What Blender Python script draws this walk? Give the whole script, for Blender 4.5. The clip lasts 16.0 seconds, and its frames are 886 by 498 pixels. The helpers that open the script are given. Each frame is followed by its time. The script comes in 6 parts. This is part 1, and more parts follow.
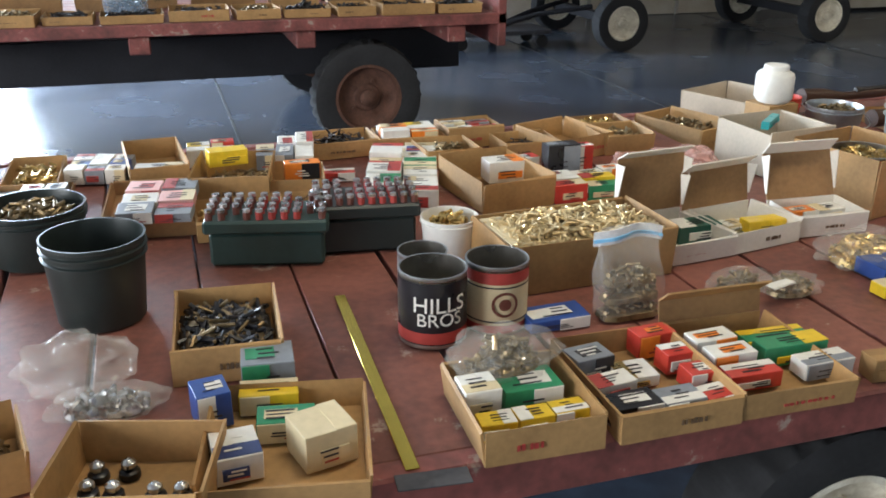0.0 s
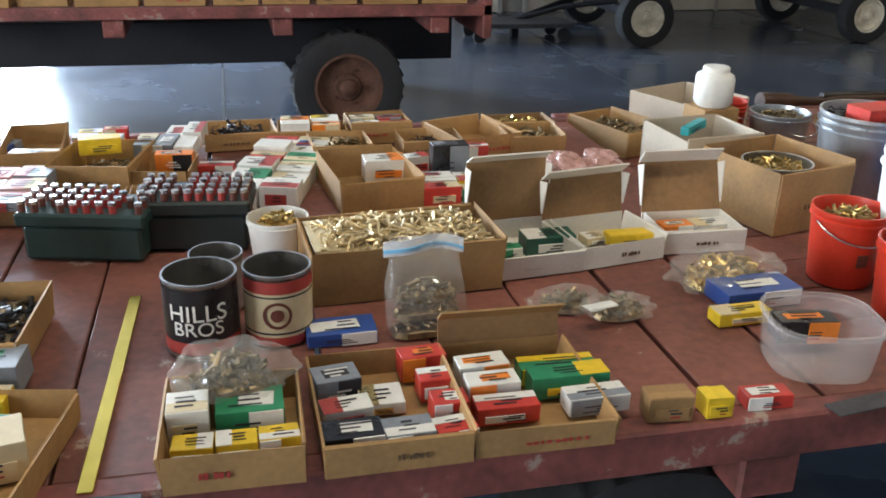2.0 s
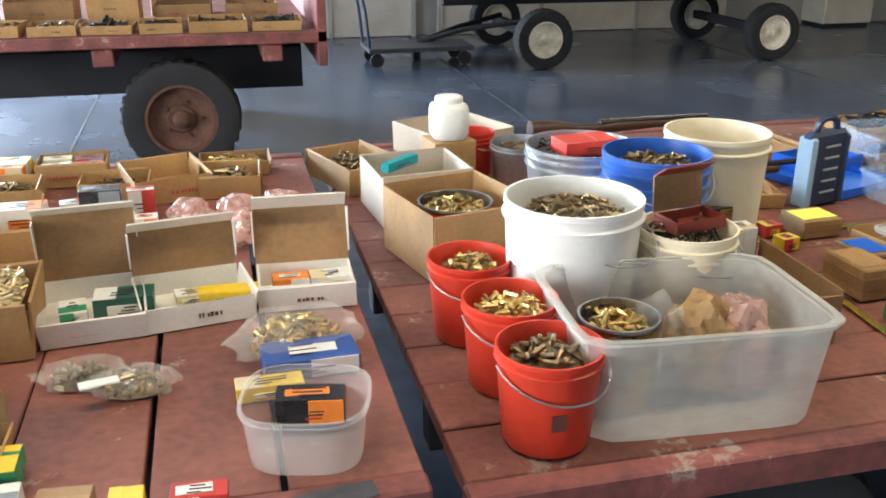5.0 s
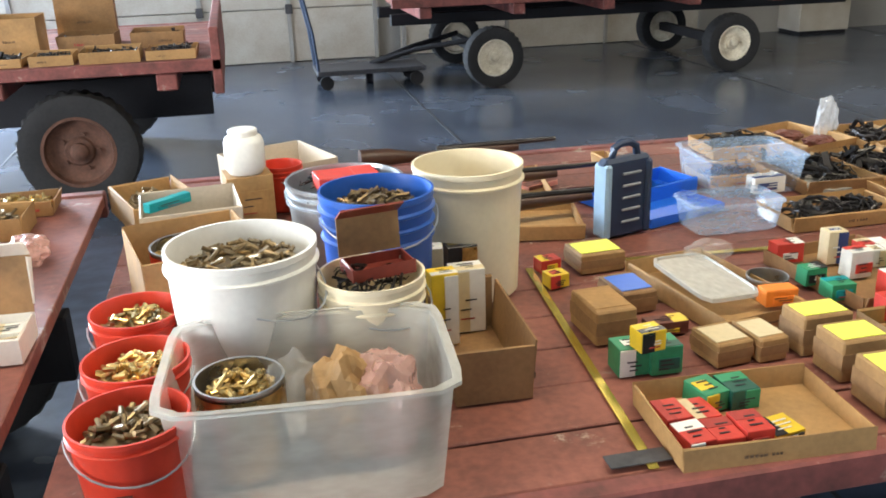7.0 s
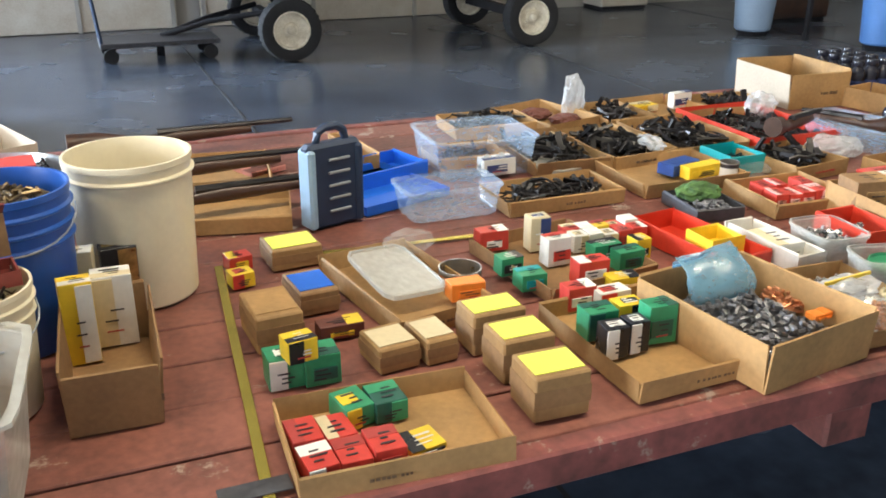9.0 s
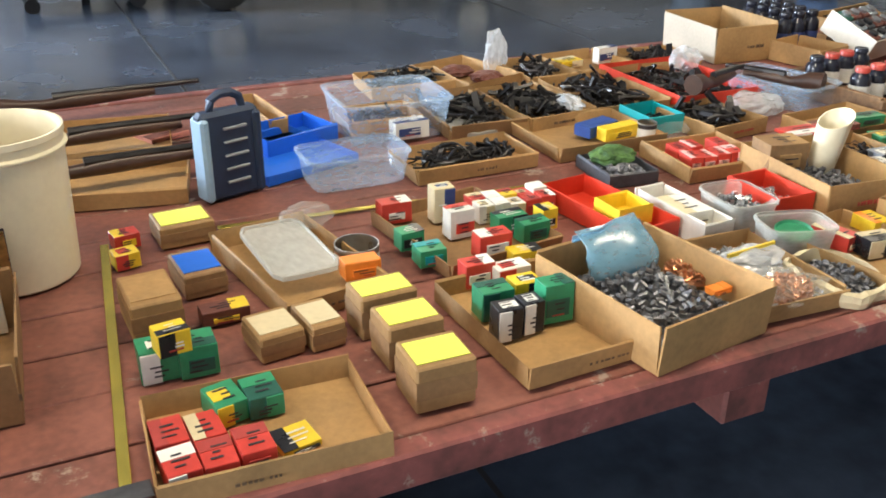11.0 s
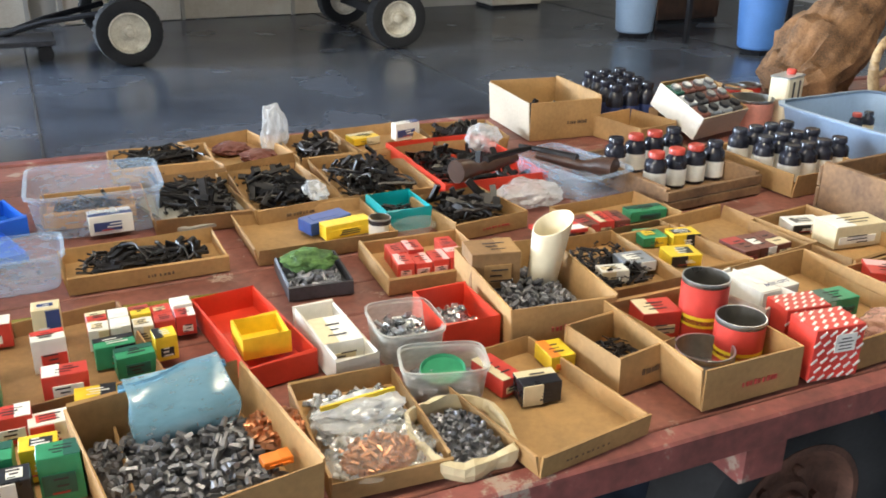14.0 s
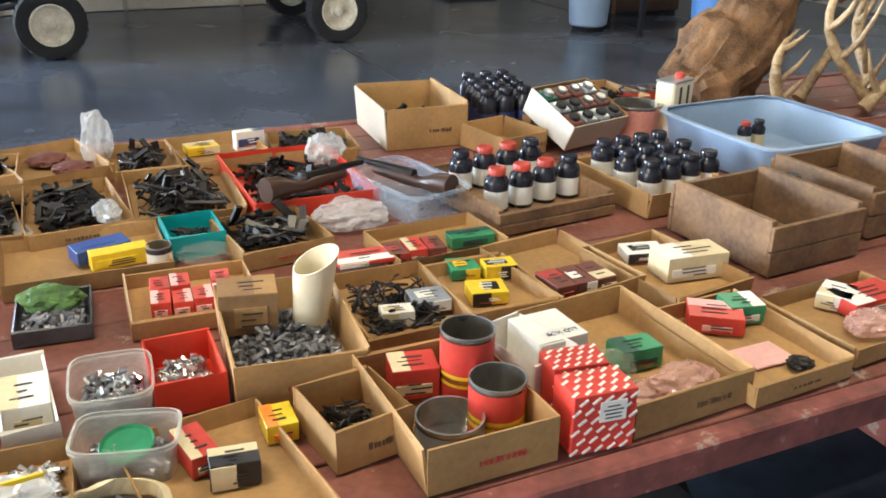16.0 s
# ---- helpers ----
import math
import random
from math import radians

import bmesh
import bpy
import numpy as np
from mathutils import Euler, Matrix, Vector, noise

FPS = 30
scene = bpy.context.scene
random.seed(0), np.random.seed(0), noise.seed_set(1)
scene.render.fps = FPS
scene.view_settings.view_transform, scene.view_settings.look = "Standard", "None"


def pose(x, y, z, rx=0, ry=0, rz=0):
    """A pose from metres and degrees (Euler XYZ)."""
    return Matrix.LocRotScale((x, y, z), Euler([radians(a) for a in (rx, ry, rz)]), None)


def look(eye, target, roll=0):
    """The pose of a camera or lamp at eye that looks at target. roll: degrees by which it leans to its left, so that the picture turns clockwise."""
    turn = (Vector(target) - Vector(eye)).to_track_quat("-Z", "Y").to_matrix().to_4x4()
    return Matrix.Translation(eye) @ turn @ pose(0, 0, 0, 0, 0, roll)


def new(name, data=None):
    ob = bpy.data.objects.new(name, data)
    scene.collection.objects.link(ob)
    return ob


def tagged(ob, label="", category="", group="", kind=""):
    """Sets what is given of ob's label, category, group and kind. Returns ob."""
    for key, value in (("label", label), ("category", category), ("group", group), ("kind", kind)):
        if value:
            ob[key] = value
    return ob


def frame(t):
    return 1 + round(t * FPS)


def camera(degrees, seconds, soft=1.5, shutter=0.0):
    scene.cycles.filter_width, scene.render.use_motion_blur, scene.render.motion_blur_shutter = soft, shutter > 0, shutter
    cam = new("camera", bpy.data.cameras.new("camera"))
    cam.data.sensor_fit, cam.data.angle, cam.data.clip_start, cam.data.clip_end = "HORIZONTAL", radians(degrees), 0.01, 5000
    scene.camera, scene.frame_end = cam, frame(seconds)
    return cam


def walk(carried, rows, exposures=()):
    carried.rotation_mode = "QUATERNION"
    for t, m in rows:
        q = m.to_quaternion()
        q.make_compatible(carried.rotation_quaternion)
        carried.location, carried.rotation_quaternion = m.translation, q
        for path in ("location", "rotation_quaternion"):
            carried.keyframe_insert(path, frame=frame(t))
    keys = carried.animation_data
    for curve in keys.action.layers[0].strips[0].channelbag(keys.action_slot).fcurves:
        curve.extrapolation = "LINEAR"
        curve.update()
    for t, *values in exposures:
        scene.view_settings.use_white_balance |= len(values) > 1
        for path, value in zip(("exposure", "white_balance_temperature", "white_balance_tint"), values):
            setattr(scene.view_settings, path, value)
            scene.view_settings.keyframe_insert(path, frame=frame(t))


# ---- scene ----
cam = camera(52.0, 16.0, 1.8)
PATH = [
    (0, (-0.420, -0.387, 1.769), (0.145, 1.381, 1.025), 0.5),
    (0.5, (-0.262, -0.415, 1.775), (0.272, 1.367, 1.040), 1.1),
    (1, (-0.089, -0.452, 1.782), (0.423, 1.339, 1.054), 1.3),
    (1.5, (0.039, -0.442, 1.771), (0.544, 1.334, 1.004), 1.1),
    (2, (0.196, -0.407, 1.761), (0.627, 1.390, 0.996), 1.3),
    (2.5, (0.360, -0.385, 1.765), (0.784, 1.416, 1.006), 0.7),
    (3, (0.509, -0.401, 1.766), (0.923, 1.402, 1.007), 0.3),
    (3.5, (0.706, -0.444, 1.778), (1.107, 1.363, 1.019), 0.2),
    (4, (0.859, -0.444, 1.780), (1.281, 1.359, 1.024), 0.3),
    (4.5, (1.034, -0.399, 1.759), (1.487, 1.399, 1.009), 0.5),
    (4.7, (1.112, -0.393, 1.763), (1.565, 1.409, 1.025), 0.4),
    (6.8, (1.954, -0.401, 1.774), (2.360, 1.428, 1.076), -1.5),
    (7, (2.059, -0.411, 1.773), (2.452, 1.424, 1.082), -1.7),
    (7.5, (2.288, -0.441, 1.769), (2.742, 1.376, 1.067), -0.1),
    (8, (2.418, -0.409, 1.748), (2.956, 1.382, 1.037), -0.1),
    (8.5, (2.482, -0.361, 1.749), (3.147, 1.380, 1.024), 0.7),
    (10.8, (2.704, -0.301, 1.763), (3.459, 1.345, 0.914), 0.4),
    (11, (2.717, -0.290, 1.782), (3.496, 1.341, 0.923), 0.6),
    (11.5, (2.812, -0.292, 1.783), (3.629, 1.328, 0.940), 0.1),
    (12, (3.008, -0.331, 1.807), (3.802, 1.318, 1.001), 2.0),
    (12.5, (3.188, -0.347, 1.804), (3.983, 1.302, 0.998), 2.6),
    (13, (3.385, -0.310, 1.806), (4.197, 1.348, 1.033), 2.0),
    (13.5, (3.548, -0.279, 1.812), (4.345, 1.387, 1.045), 1.6),
    (14, (3.747, -0.285, 1.811), (4.525, 1.390, 1.042), 0.9),
    (14.5, (3.929, -0.325, 1.821), (4.686, 1.358, 1.050), 1.3),
    (15, (4.070, -0.315, 1.816), (4.807, 1.373, 1.038), 1.2),
    (15.5, (4.248, -0.263, 1.812), (5.005, 1.415, 1.032), 1.3),
    (16, (4.398, -0.220, 1.807), (5.181, 1.442, 1.018), 1.2),
]
EV = 0.45
walk(cam, [(t, look(eye, target, roll)) for t, eye, target, roll in PATH], exposures=[(0, EV - 0.42), (3.5, EV - 0.58), (4.5, EV - 0.02), (7, EV + 0.45), (8, EV + 0.25), (8.5, EV + 0.5), (11, EV + 0.46), (12, EV + 0.56), (16, EV + 0.52)])
LAMP = 46.0

# ---- light ----
world = bpy.data.worlds.new("sky")
scene.world = world
world.use_nodes = True
wn = world.node_tree.nodes
sky = wn.new("ShaderNodeTexSky")
sky.sky_type = "NISHITA"
sky.sun_disc = False
sky.sun_elevation, sky.sun_rotation = radians(40), radians(200)
world.node_tree.links.new(sky.outputs[0], wn["Background"].inputs[0])
wn["Background"].inputs[1].default_value = 0.12
sun = new("sun", bpy.data.lights.new("sun", "SUN"))
sun.data.energy, sun.data.angle, sun.data.color = 3.0, radians(0.5), (1, 0.95, 0.88)
sun.matrix_world = look((-3, 20, 16), (0, 6, 0))


def opening_light(name, eye, target, w, h, watts, col):
    lamp = new(name, bpy.data.lights.new(name, "AREA"))
    lamp.data.shape, lamp.data.size, lamp.data.size_y = "RECTANGLE", w, h
    lamp.data.energy, lamp.data.color = watts, col
    lamp.matrix_world = look(eye, target)
    return lamp


opening_light("daylight_far_door", (-5.2, 11.8, 2.0), (-5.2, 0, 1.4), 6.2, 3.6, 4500, (0.70, 0.84, 1.0))
opening_light("daylight_left_door", (-8.9, -1.5, 2.3), (0, 0.5, 1.2), 4.4, 3.6, 950, (0.92, 0.96, 1.0))


# ---- materials ----
def mat(name, col, rough=0.6, metal=0.0, var=0.25, scale=6.0, bump=0.0, fine=60.0, dirt=None, pieces=0.0, coat=0.0, chips=0.0):
    """A surface with broad stains and fine grain; pieces: how far one piece differs from the next."""
    m = bpy.data.materials.new(name)
    m.use_nodes = True
    n, l = m.node_tree.nodes, m.node_tree.links
    b = n["Principled BSDF"]
    b.inputs["Roughness"].default_value, b.inputs["Metallic"].default_value = rough, metal
    b.inputs["Coat Weight"].default_value = coat
    tc = n.new("ShaderNodeTexCoord")
    big, small = n.new("ShaderNodeTexNoise"), n.new("ShaderNodeTexNoise")
    big.inputs["Scale"].default_value, big.inputs["Detail"].default_value = scale, 5
    small.inputs["Scale"].default_value, small.inputs["Detail"].default_value = fine, 3
    for q in (big, small):
        l.new(tc.outputs["Object"], q.inputs["Vector"])
    add = n.new("ShaderNodeMath")
    add.operation = "MULTIPLY_ADD"
    l.new(small.outputs[0], add.inputs[0])
    add.inputs[1].default_value = 0.5
    l.new(big.outputs[0], add.inputs[2])
    ramp = n.new("ShaderNodeValToRGB")
    ramp.color_ramp.elements[0].position, ramp.color_ramp.elements[1].position = 0.5, 0.98
    dark = dirt if dirt else [c * (1 - var) for c in col]
    lite = [min(1, c * (1 + var * 0.5)) for c in col]
    ramp.color_ramp.elements[0].color, ramp.color_ramp.elements[1].color = (*dark, 1), (*lite, 1)
    l.new(add.outputs[0], ramp.inputs[0])
    out = ramp.outputs[0]
    if pieces:
        info, geo, mixr, hsv = n.new("ShaderNodeObjectInfo"), n.new("ShaderNodeNewGeometry"), n.new("ShaderNodeMath"), n.new("ShaderNodeHueSaturation")
        mixr.operation = "ADD"
        l.new(info.outputs["Random"], mixr.inputs[0])
        l.new(geo.outputs["Random Per Island"], mixr.inputs[1])
        span = n.new("ShaderNodeMapRange")
        span.inputs[2].default_value = 2.0
        span.inputs[3].default_value, span.inputs[4].default_value = 1 - pieces, 1 + pieces
        l.new(mixr.outputs[0], span.inputs[0])
        l.new(span.outputs[0], hsv.inputs["Value"])
        l.new(out, hsv.inputs["Color"])
        out = hsv.outputs[0]
    if chips:
        nz, cut, mx = n.new("ShaderNodeTexNoise"), n.new("ShaderNodeMapRange"), n.new("ShaderNodeMix")
        nz.inputs["Scale"].default_value, nz.inputs["Detail"].default_value, nz.inputs["Roughness"].default_value = 7, 9, 0.75
        l.new(tc.outputs["Object"], nz.inputs["Vector"])
        cut.inputs[1].default_value, cut.inputs[2].default_value = chips, chips + 0.05
        l.new(nz.outputs[0], cut.inputs[0])
        mx.data_type = "RGBA"
        l.new(cut.outputs[0], mx.inputs[0])
        l.new(out, mx.inputs[6])
        mx.inputs[7].default_value = (0.36, 0.27, 0.22, 1)
        out = mx.outputs[2]
    l.new(out, b.inputs["Base Color"])
    rr = n.new("ShaderNodeMapRange")
    rr.inputs[3].default_value, rr.inputs[4].default_value = max(0.04, rough - 0.12), min(1, rough + 0.12)
    l.new(big.outputs[0], rr.inputs[0])
    l.new(rr.outputs[0], b.inputs["Roughness"])
    if bump:
        bp = n.new("ShaderNodeBump")
        bp.inputs["Strength"].default_value, bp.inputs["Distance"].default_value = bump, 0.004
        l.new(add.outputs[0], bp.inputs["Height"])
        l.new(bp.outputs[0], b.inputs["Normal"])
    return m


def clear(name, col, veil, rough=0.2):
    """Thin see-through plastic: part film, part open."""
    m = bpy.data.materials.new(name)
    m.use_nodes = True
    n, l = m.node_tree.nodes, m.node_tree.links
    b = n["Principled BSDF"]
    b.inputs["Base Color"].default_value, b.inputs["Roughness"].default_value = (*col, 1), rough
    b.inputs["Specular IOR Level"].default_value = 0.8
    t, mix, nz, rg = n.new("ShaderNodeBsdfTransparent"), n.new("ShaderNodeMixShader"), n.new("ShaderNodeTexNoise"), n.new("ShaderNodeMapRange")
    nz.inputs["Scale"].default_value = 9
    rg.inputs[3].default_value, rg.inputs[4].default_value = veil - 0.12, veil + 0.12
    l.new(nz.outputs[0], rg.inputs[0])
    l.new(rg.outputs[0], mix.inputs[0])
    l.new(t.outputs[0], mix.inputs[1])
    l.new(b.outputs[0], mix.inputs[2])
    l.new(mix.outputs[0], n["Material Output"].inputs[0])
    return m


M = {
    "floor": mat("polished_concrete", (0.072, 0.09, 0.125), 0.25, 0, 0.5, 0.9, 0.10, 9),
    "floor_old": mat("worn_concrete", (0.2, 0.19, 0.18), 0.55, 0, 0.3, 1.2, 0.15, 20),
    "joint": mat("joint_shadow", (0.03, 0.03, 0.035), 0.8),
    "deck": mat("painted_deck_plank", (0.225, 0.08, 0.058), 0.58, 0, 0.5, 4, 0.5, 45, pieces=0.2, chips=0.6),
    "rail": mat("painted_red_timber", (0.24, 0.07, 0.06), 0.6, 0, 0.45, 7, 0.35, 40, dirt=(0.1, 0.035, 0.03), chips=0.59),
    "steel_dark": mat("dark_frame_steel", (0.02, 0.02, 0.025), 0.6, 0.3, 0.3),
    "rust": mat("rusted_rim", (0.13, 0.06, 0.04), 0.75, 0.2, 0.5, 12, 0.3),
    "rubber": mat("tyre_rubber", (0.022, 0.022, 0.024), 0.85, 0, 0.4, 9, 0.4),
    "rimwhite": mat("white_rim_paint", (0.84, 0.79, 0.66), 0.45, 0, 0.25, 8, 0.1, dirt=(0.55, 0.47, 0.34)),
    "wall": mat("grey_white_wall_panel", (0.36, 0.355, 0.34), 0.6, 0, 0.15, 2, 0.1),
    "door": mat("old_white_door_paint", (0.52, 0.50, 0.45), 0.5, 0, 0.25, 3, 0.15, dirt=(0.45, 0.4, 0.33)),
    "ceiling": mat("ceiling_sheet", (0.22, 0.215, 0.21), 0.7),
    "card": mat("brown_cardboard", (0.37, 0.213, 0.082), 0.72, 0, 0.28, 7, 0.14, 70, pieces=0.2),
    "card2": mat("dark_brown_cardboard", (0.27, 0.15, 0.062), 0.75, 0, 0.3, 7, 0.14, 70, pieces=0.2),
    "cardw": mat("white_faced_cardboard", (0.72, 0.68, 0.60), 0.65, 0, 0.12, 5, 0.08, 80, pieces=0.05),
    "cardg": mat("pale_grey_cardboard", (0.50, 0.42, 0.32), 0.7, 0, 0.15, 5, 0.08, 80),
    "cream": mat("cream_card", (0.66, 0.55, 0.34), 0.65, 0, 0.15, 6, 0.05, pieces=0.08),
    "palebrass": mat("pale_brass_casings", (0.55, 0.43, 0.24), 0.38, 0.55, 0.35, 30, pieces=0.4),
    "palewood": mat("greyed_crate_wood", (0.22, 0.125, 0.06), 0.75, 0, 0.45, 7, 0.4, 60, dirt=(0.10, 0.055, 0.03), pieces=0.25),
    # pale blue for the navy tool case's lit side, the light painted in
    "sidelit": mat("lit_navy_case_side", (0.30, 0.44, 0.58), 0.4, 0, 0.15, 9),
    "cap_red": mat("red_bottle_cap", (0.50, 0.06, 0.04), 0.4, 0, 0.2, 14, pieces=0.25),
    "bottle": mat("black_bottle_plastic", (0.016, 0.017, 0.028), 0.25, 0, 0.3, 14, pieces=0.3),
    "camo": mat("mottled_green_cloth", (0.10, 0.20, 0.05), 0.8, 0, 0.5, 30, 0.3, 90, dirt=(0.02, 0.05, 0.02)),
    "ink": mat("printing_ink", (0.03, 0.025, 0.03), 0.6),
    "fadedink": mat("faded_brown_print", (0.14, 0.085, 0.045), 0.7, 0, 0.4, 40),
    "navyink": mat("navy_print", (0.03, 0.05, 0.16), 0.5),
    "inkred": mat("red_print", (0.42, 0.05, 0.04), 0.55),
    "red": mat("red_carton_print", (0.58, 0.05, 0.035), 0.4, 0, 0.2, 14, pieces=0.12),
    "orange": mat("orange_carton_print", (0.85, 0.24, 0.03), 0.4, 0, 0.15, 14),
    "yellow": mat("yellow_carton_print", (0.82, 0.56, 0.03), 0.4, 0, 0.15, 14, pieces=0.08),
    "neon": mat("fluorescent_yellow_label", (0.85, 0.90, 0.12), 0.6, 0, 0.06),
    "green": mat("green_carton_print", (0.03, 0.26, 0.12), 0.4, 0, 0.2, 14, pieces=0.12),
    "dkgreen": mat("dark_green_plastic", (0.015, 0.10, 0.07), 0.4),
    "white": mat("white_carton_print", (0.78, 0.76, 0.70), 0.45, 0, 0.12, 14, pieces=0.06),
    "blue": mat("blue_carton_print", (0.03, 0.08, 0.30), 0.4, 0, 0.2, 14),
    "black": mat("black_carton_print", (0.016, 0.016, 0.02), 0.3, 0, 0.3, 14),
    "grey": mat("grey_carton_print", (0.25, 0.27, 0.30), 0.45, 0, 0.2, 14),
    "pink": mat("pink_paper", (0.80, 0.45, 0.42), 0.6, 0, 0.15, 10),
    "redpl": mat("red_bucket_plastic", (0.62, 0.045, 0.02), 0.38, 0, 0.15, 8, 0.04),
    "whitepl": mat("white_bucket_plastic", (0.78, 0.77, 0.72), 0.38, 0, 0.1, 6, 0.04),
    "creampl": mat("cream_bucket_plastic", (0.76, 0.68, 0.49), 0.4, 0, 0.12, 5, 0.04, dirt=(0.72, 0.63, 0.45)),
    "bluepl": mat("blue_bucket_plastic", (0.02, 0.10, 0.42), 0.35, 0, 0.15, 7, 0.03),
    "navypl": mat("navy_toolbox_plastic", (0.014, 0.032, 0.075), 0.5, 0, 0.2, 7, 0.05),
    "bluetray": mat("bright_blue_plastic", (0.015, 0.13, 0.62), 0.35, 0, 0.12, 7),
    "teal": mat("teal_plastic", (0.0, 0.30, 0.32), 0.4, 0, 0.12),
    "greybin": mat("grey_blue_bin_plastic", (0.26, 0.36, 0.50), 0.45, 0, 0.12, 4),
    "blackpl": mat("black_green_plastic", (0.018, 0.026, 0.025), 0.42, 0, 0.25, 8, 0.06),
    "greenpl": mat("olive_green_plastic", (0.025, 0.055, 0.05), 0.42, 0, 0.25, 8, 0.06),
    "brass": mat("brass_casings", (0.60, 0.42, 0.16), 0.3, 0.9, 0.45, 30, pieces=0.5),
    "oldbrass": mat("dull_brass_casings", (0.30, 0.22, 0.12), 0.4, 0.85, 0.45, 30, pieces=0.5),
    "silver": mat("nickel_bright_metal", (0.62, 0.62, 0.62), 0.28, 0.9, 0.35, 30, pieces=0.45),
    "lead": mat("grey_lead", (0.28, 0.28, 0.30), 0.45, 0.7, 0.4, 30, pieces=0.45),
    "copper": mat("copper_jacket", (0.62, 0.27, 0.13), 0.35, 0.8, 0.35, 30, pieces=0.4),
    "gun": mat("blued_steel_parts", (0.02, 0.017, 0.017), 0.36, 0.4, 0.5, 20, pieces=0.75),
    "walnut": mat("walnut_stock_wood", (0.06, 0.026, 0.014), 0.4, 0, 0.45, 9, 0.1),
    "crate": mat("aged_crate_wood", (0.33, 0.185, 0.085), 0.7, 0, 0.4, 8, 0.35, 60, pieces=0.15),
    "leather": mat("brown_leather", (0.16, 0.05, 0.035), 0.5, 0, 0.3, 10, 0.2),
    "tin": mat("galvanised_tin", (0.5, 0.53, 0.56), 0.35, 0.85, 0.25, 8, 0.05),
    "tinin": mat("bare_tin_inside", (0.42, 0.40, 0.36), 0.3, 0.9, 0.25, 8),
    "tape": mat("yellow_measuring_tape", (0.72, 0.55, 0.10), 0.2, 0.8, 0.15, 12),
    "plate": mat("grey_metal_strip", (0.09, 0.09, 0.10), 0.5, 0.5, 0.4, 20, 0.2),
    "clear": clear("clear_tub_plastic", (0.50, 0.66, 0.86), 0.34, 0.22),
    "whitebag": clear("white_translucent_film", (0.74, 0.76, 0.78), 0.42, 0.2),
    "neutral": clear("neutral_clear_plastic", (0.66, 0.62, 0.60), 0.3, 0.22),
    "milky": clear("milky_storage_plastic", (0.60, 0.60, 0.55), 0.46, 0.35),
    "bluebag": clear("bluish_zip_bag", (0.22, 0.45, 0.60), 0.5, 0.2),
    "bag": clear("clear_bag_film", (0.74, 0.72, 0.66), 0.15, 0.1),
    "hide": mat("tan_deer_hide", (0.24, 0.125, 0.058), 0.95, 0, 0.35, 9, 0.8, 110, dirt=(0.045, 0.024, 0.012)),
    "antler": mat("weathered_antler_bone", (0.50, 0.36, 0.19), 0.5, 0, 0.4, 8, 0.3, dirt=(0.17, 0.10, 0.05)),
    "pinkbox": mat("salmon_tin_paint", (0.62, 0.25, 0.19), 0.5, 0, 0.25, 8),
    "lamp": mat("lamp_housing", (0.7, 0.7, 0.7), 0.5),
}


# ---- building helpers ----
def thing(name, x, y, z, rz, label, category, group="", kind=""):
    ob = new(name)
    ob.empty_display_size = 0.05
    ob.matrix_basis = pose(x, y, z, 0, 0, rz)
    return tagged(ob, label, category, group, kind)


def part(name, bm, material, parent=None, label="", kind="", smooth=False):
    me = bpy.data.meshes.new(name)
    bmesh.ops.recalc_face_normals(bm, faces=bm.faces)
    bm.to_mesh(me)
    bm.free()
    me.materials.append(M[material])
    if smooth:
        for p in me.polygons:
            p.use_smooth = True
        me.set_sharp_from_angle(angle=radians(40))
    ob = new(name, me)
    ob.parent = parent
    return tagged(ob, label, kind=kind)


def block(bm, x, y, z, sx, sy, sz, m=None, bevel=0.0):
    """A block whose base centre is x, y, z."""
    t = Matrix.Translation((x, y, z + sz / 2)) @ (m or Matrix()) @ Matrix.Diagonal((sx, sy, sz, 1))
    r = bmesh.ops.create_cube(bm, size=1, matrix=t)
    if bevel:
        es = list({e for v in r["verts"] for e in v.link_edges})
        bmesh.ops.bevel(bm, geom=es, offset=bevel, segments=1, affect="EDGES")
    return bm


def lathe(bm, profile, n=32, m=None, sx=1.0, sy=1.0, power=2.0, caps=True):
    """Turns (radius, height) pairs round z; power above 2 squares the plan off."""
    rings = []
    for r, h in profile:
        ring = []
        for i in range(n):
            a = 2 * math.pi * (i + 0.5) / n
            c, s = math.cos(a), math.sin(a)
            k = (abs(c) ** power + abs(s) ** power) ** (-1 / power)
            v = Vector((r * c * k * sx, r * s * k * sy, h))
            ring.append(bm.verts.new(m @ v if m else v))
        rings.append(ring)
    for a, b in zip(rings, rings[1:]):
        for i in range(n):
            bm.faces.new((a[i], a[(i + 1) % n], b[(i + 1) % n], b[i]))
    for ring in (rings[0], rings[-1]) if caps else ():
        bm.faces.new(ring)
    return bm


def tube(bm, pts, radii, n=8):
    """A tapering tube along points."""
    rings = []
    pts = [Vector(p) for p in pts]
    for i, p in enumerate(pts):
        d = (pts[min(i + 1, len(pts) - 1)] - pts[max(i - 1, 0)]).normalized()
        u = d.cross(Vector((0.3, 0.2, 1))).normalized()
        v = d.cross(u)
        r = radii[i] if hasattr(radii, "__len__") else radii
        rings.append([bm.verts.new(p + r * (math.cos(2 * math.pi * k / n) * u + math.sin(2 * math.pi * k / n) * v)) for k in range(n)])
    for a, b in zip(rings, rings[1:]):
        for k in range(n):
            bm.faces.new((a[k], a[(k + 1) % n], b[(k + 1) % n], b[k]))
    for ring in (rings[0], rings[-1]):
        bm.faces.new(ring)
    return bm


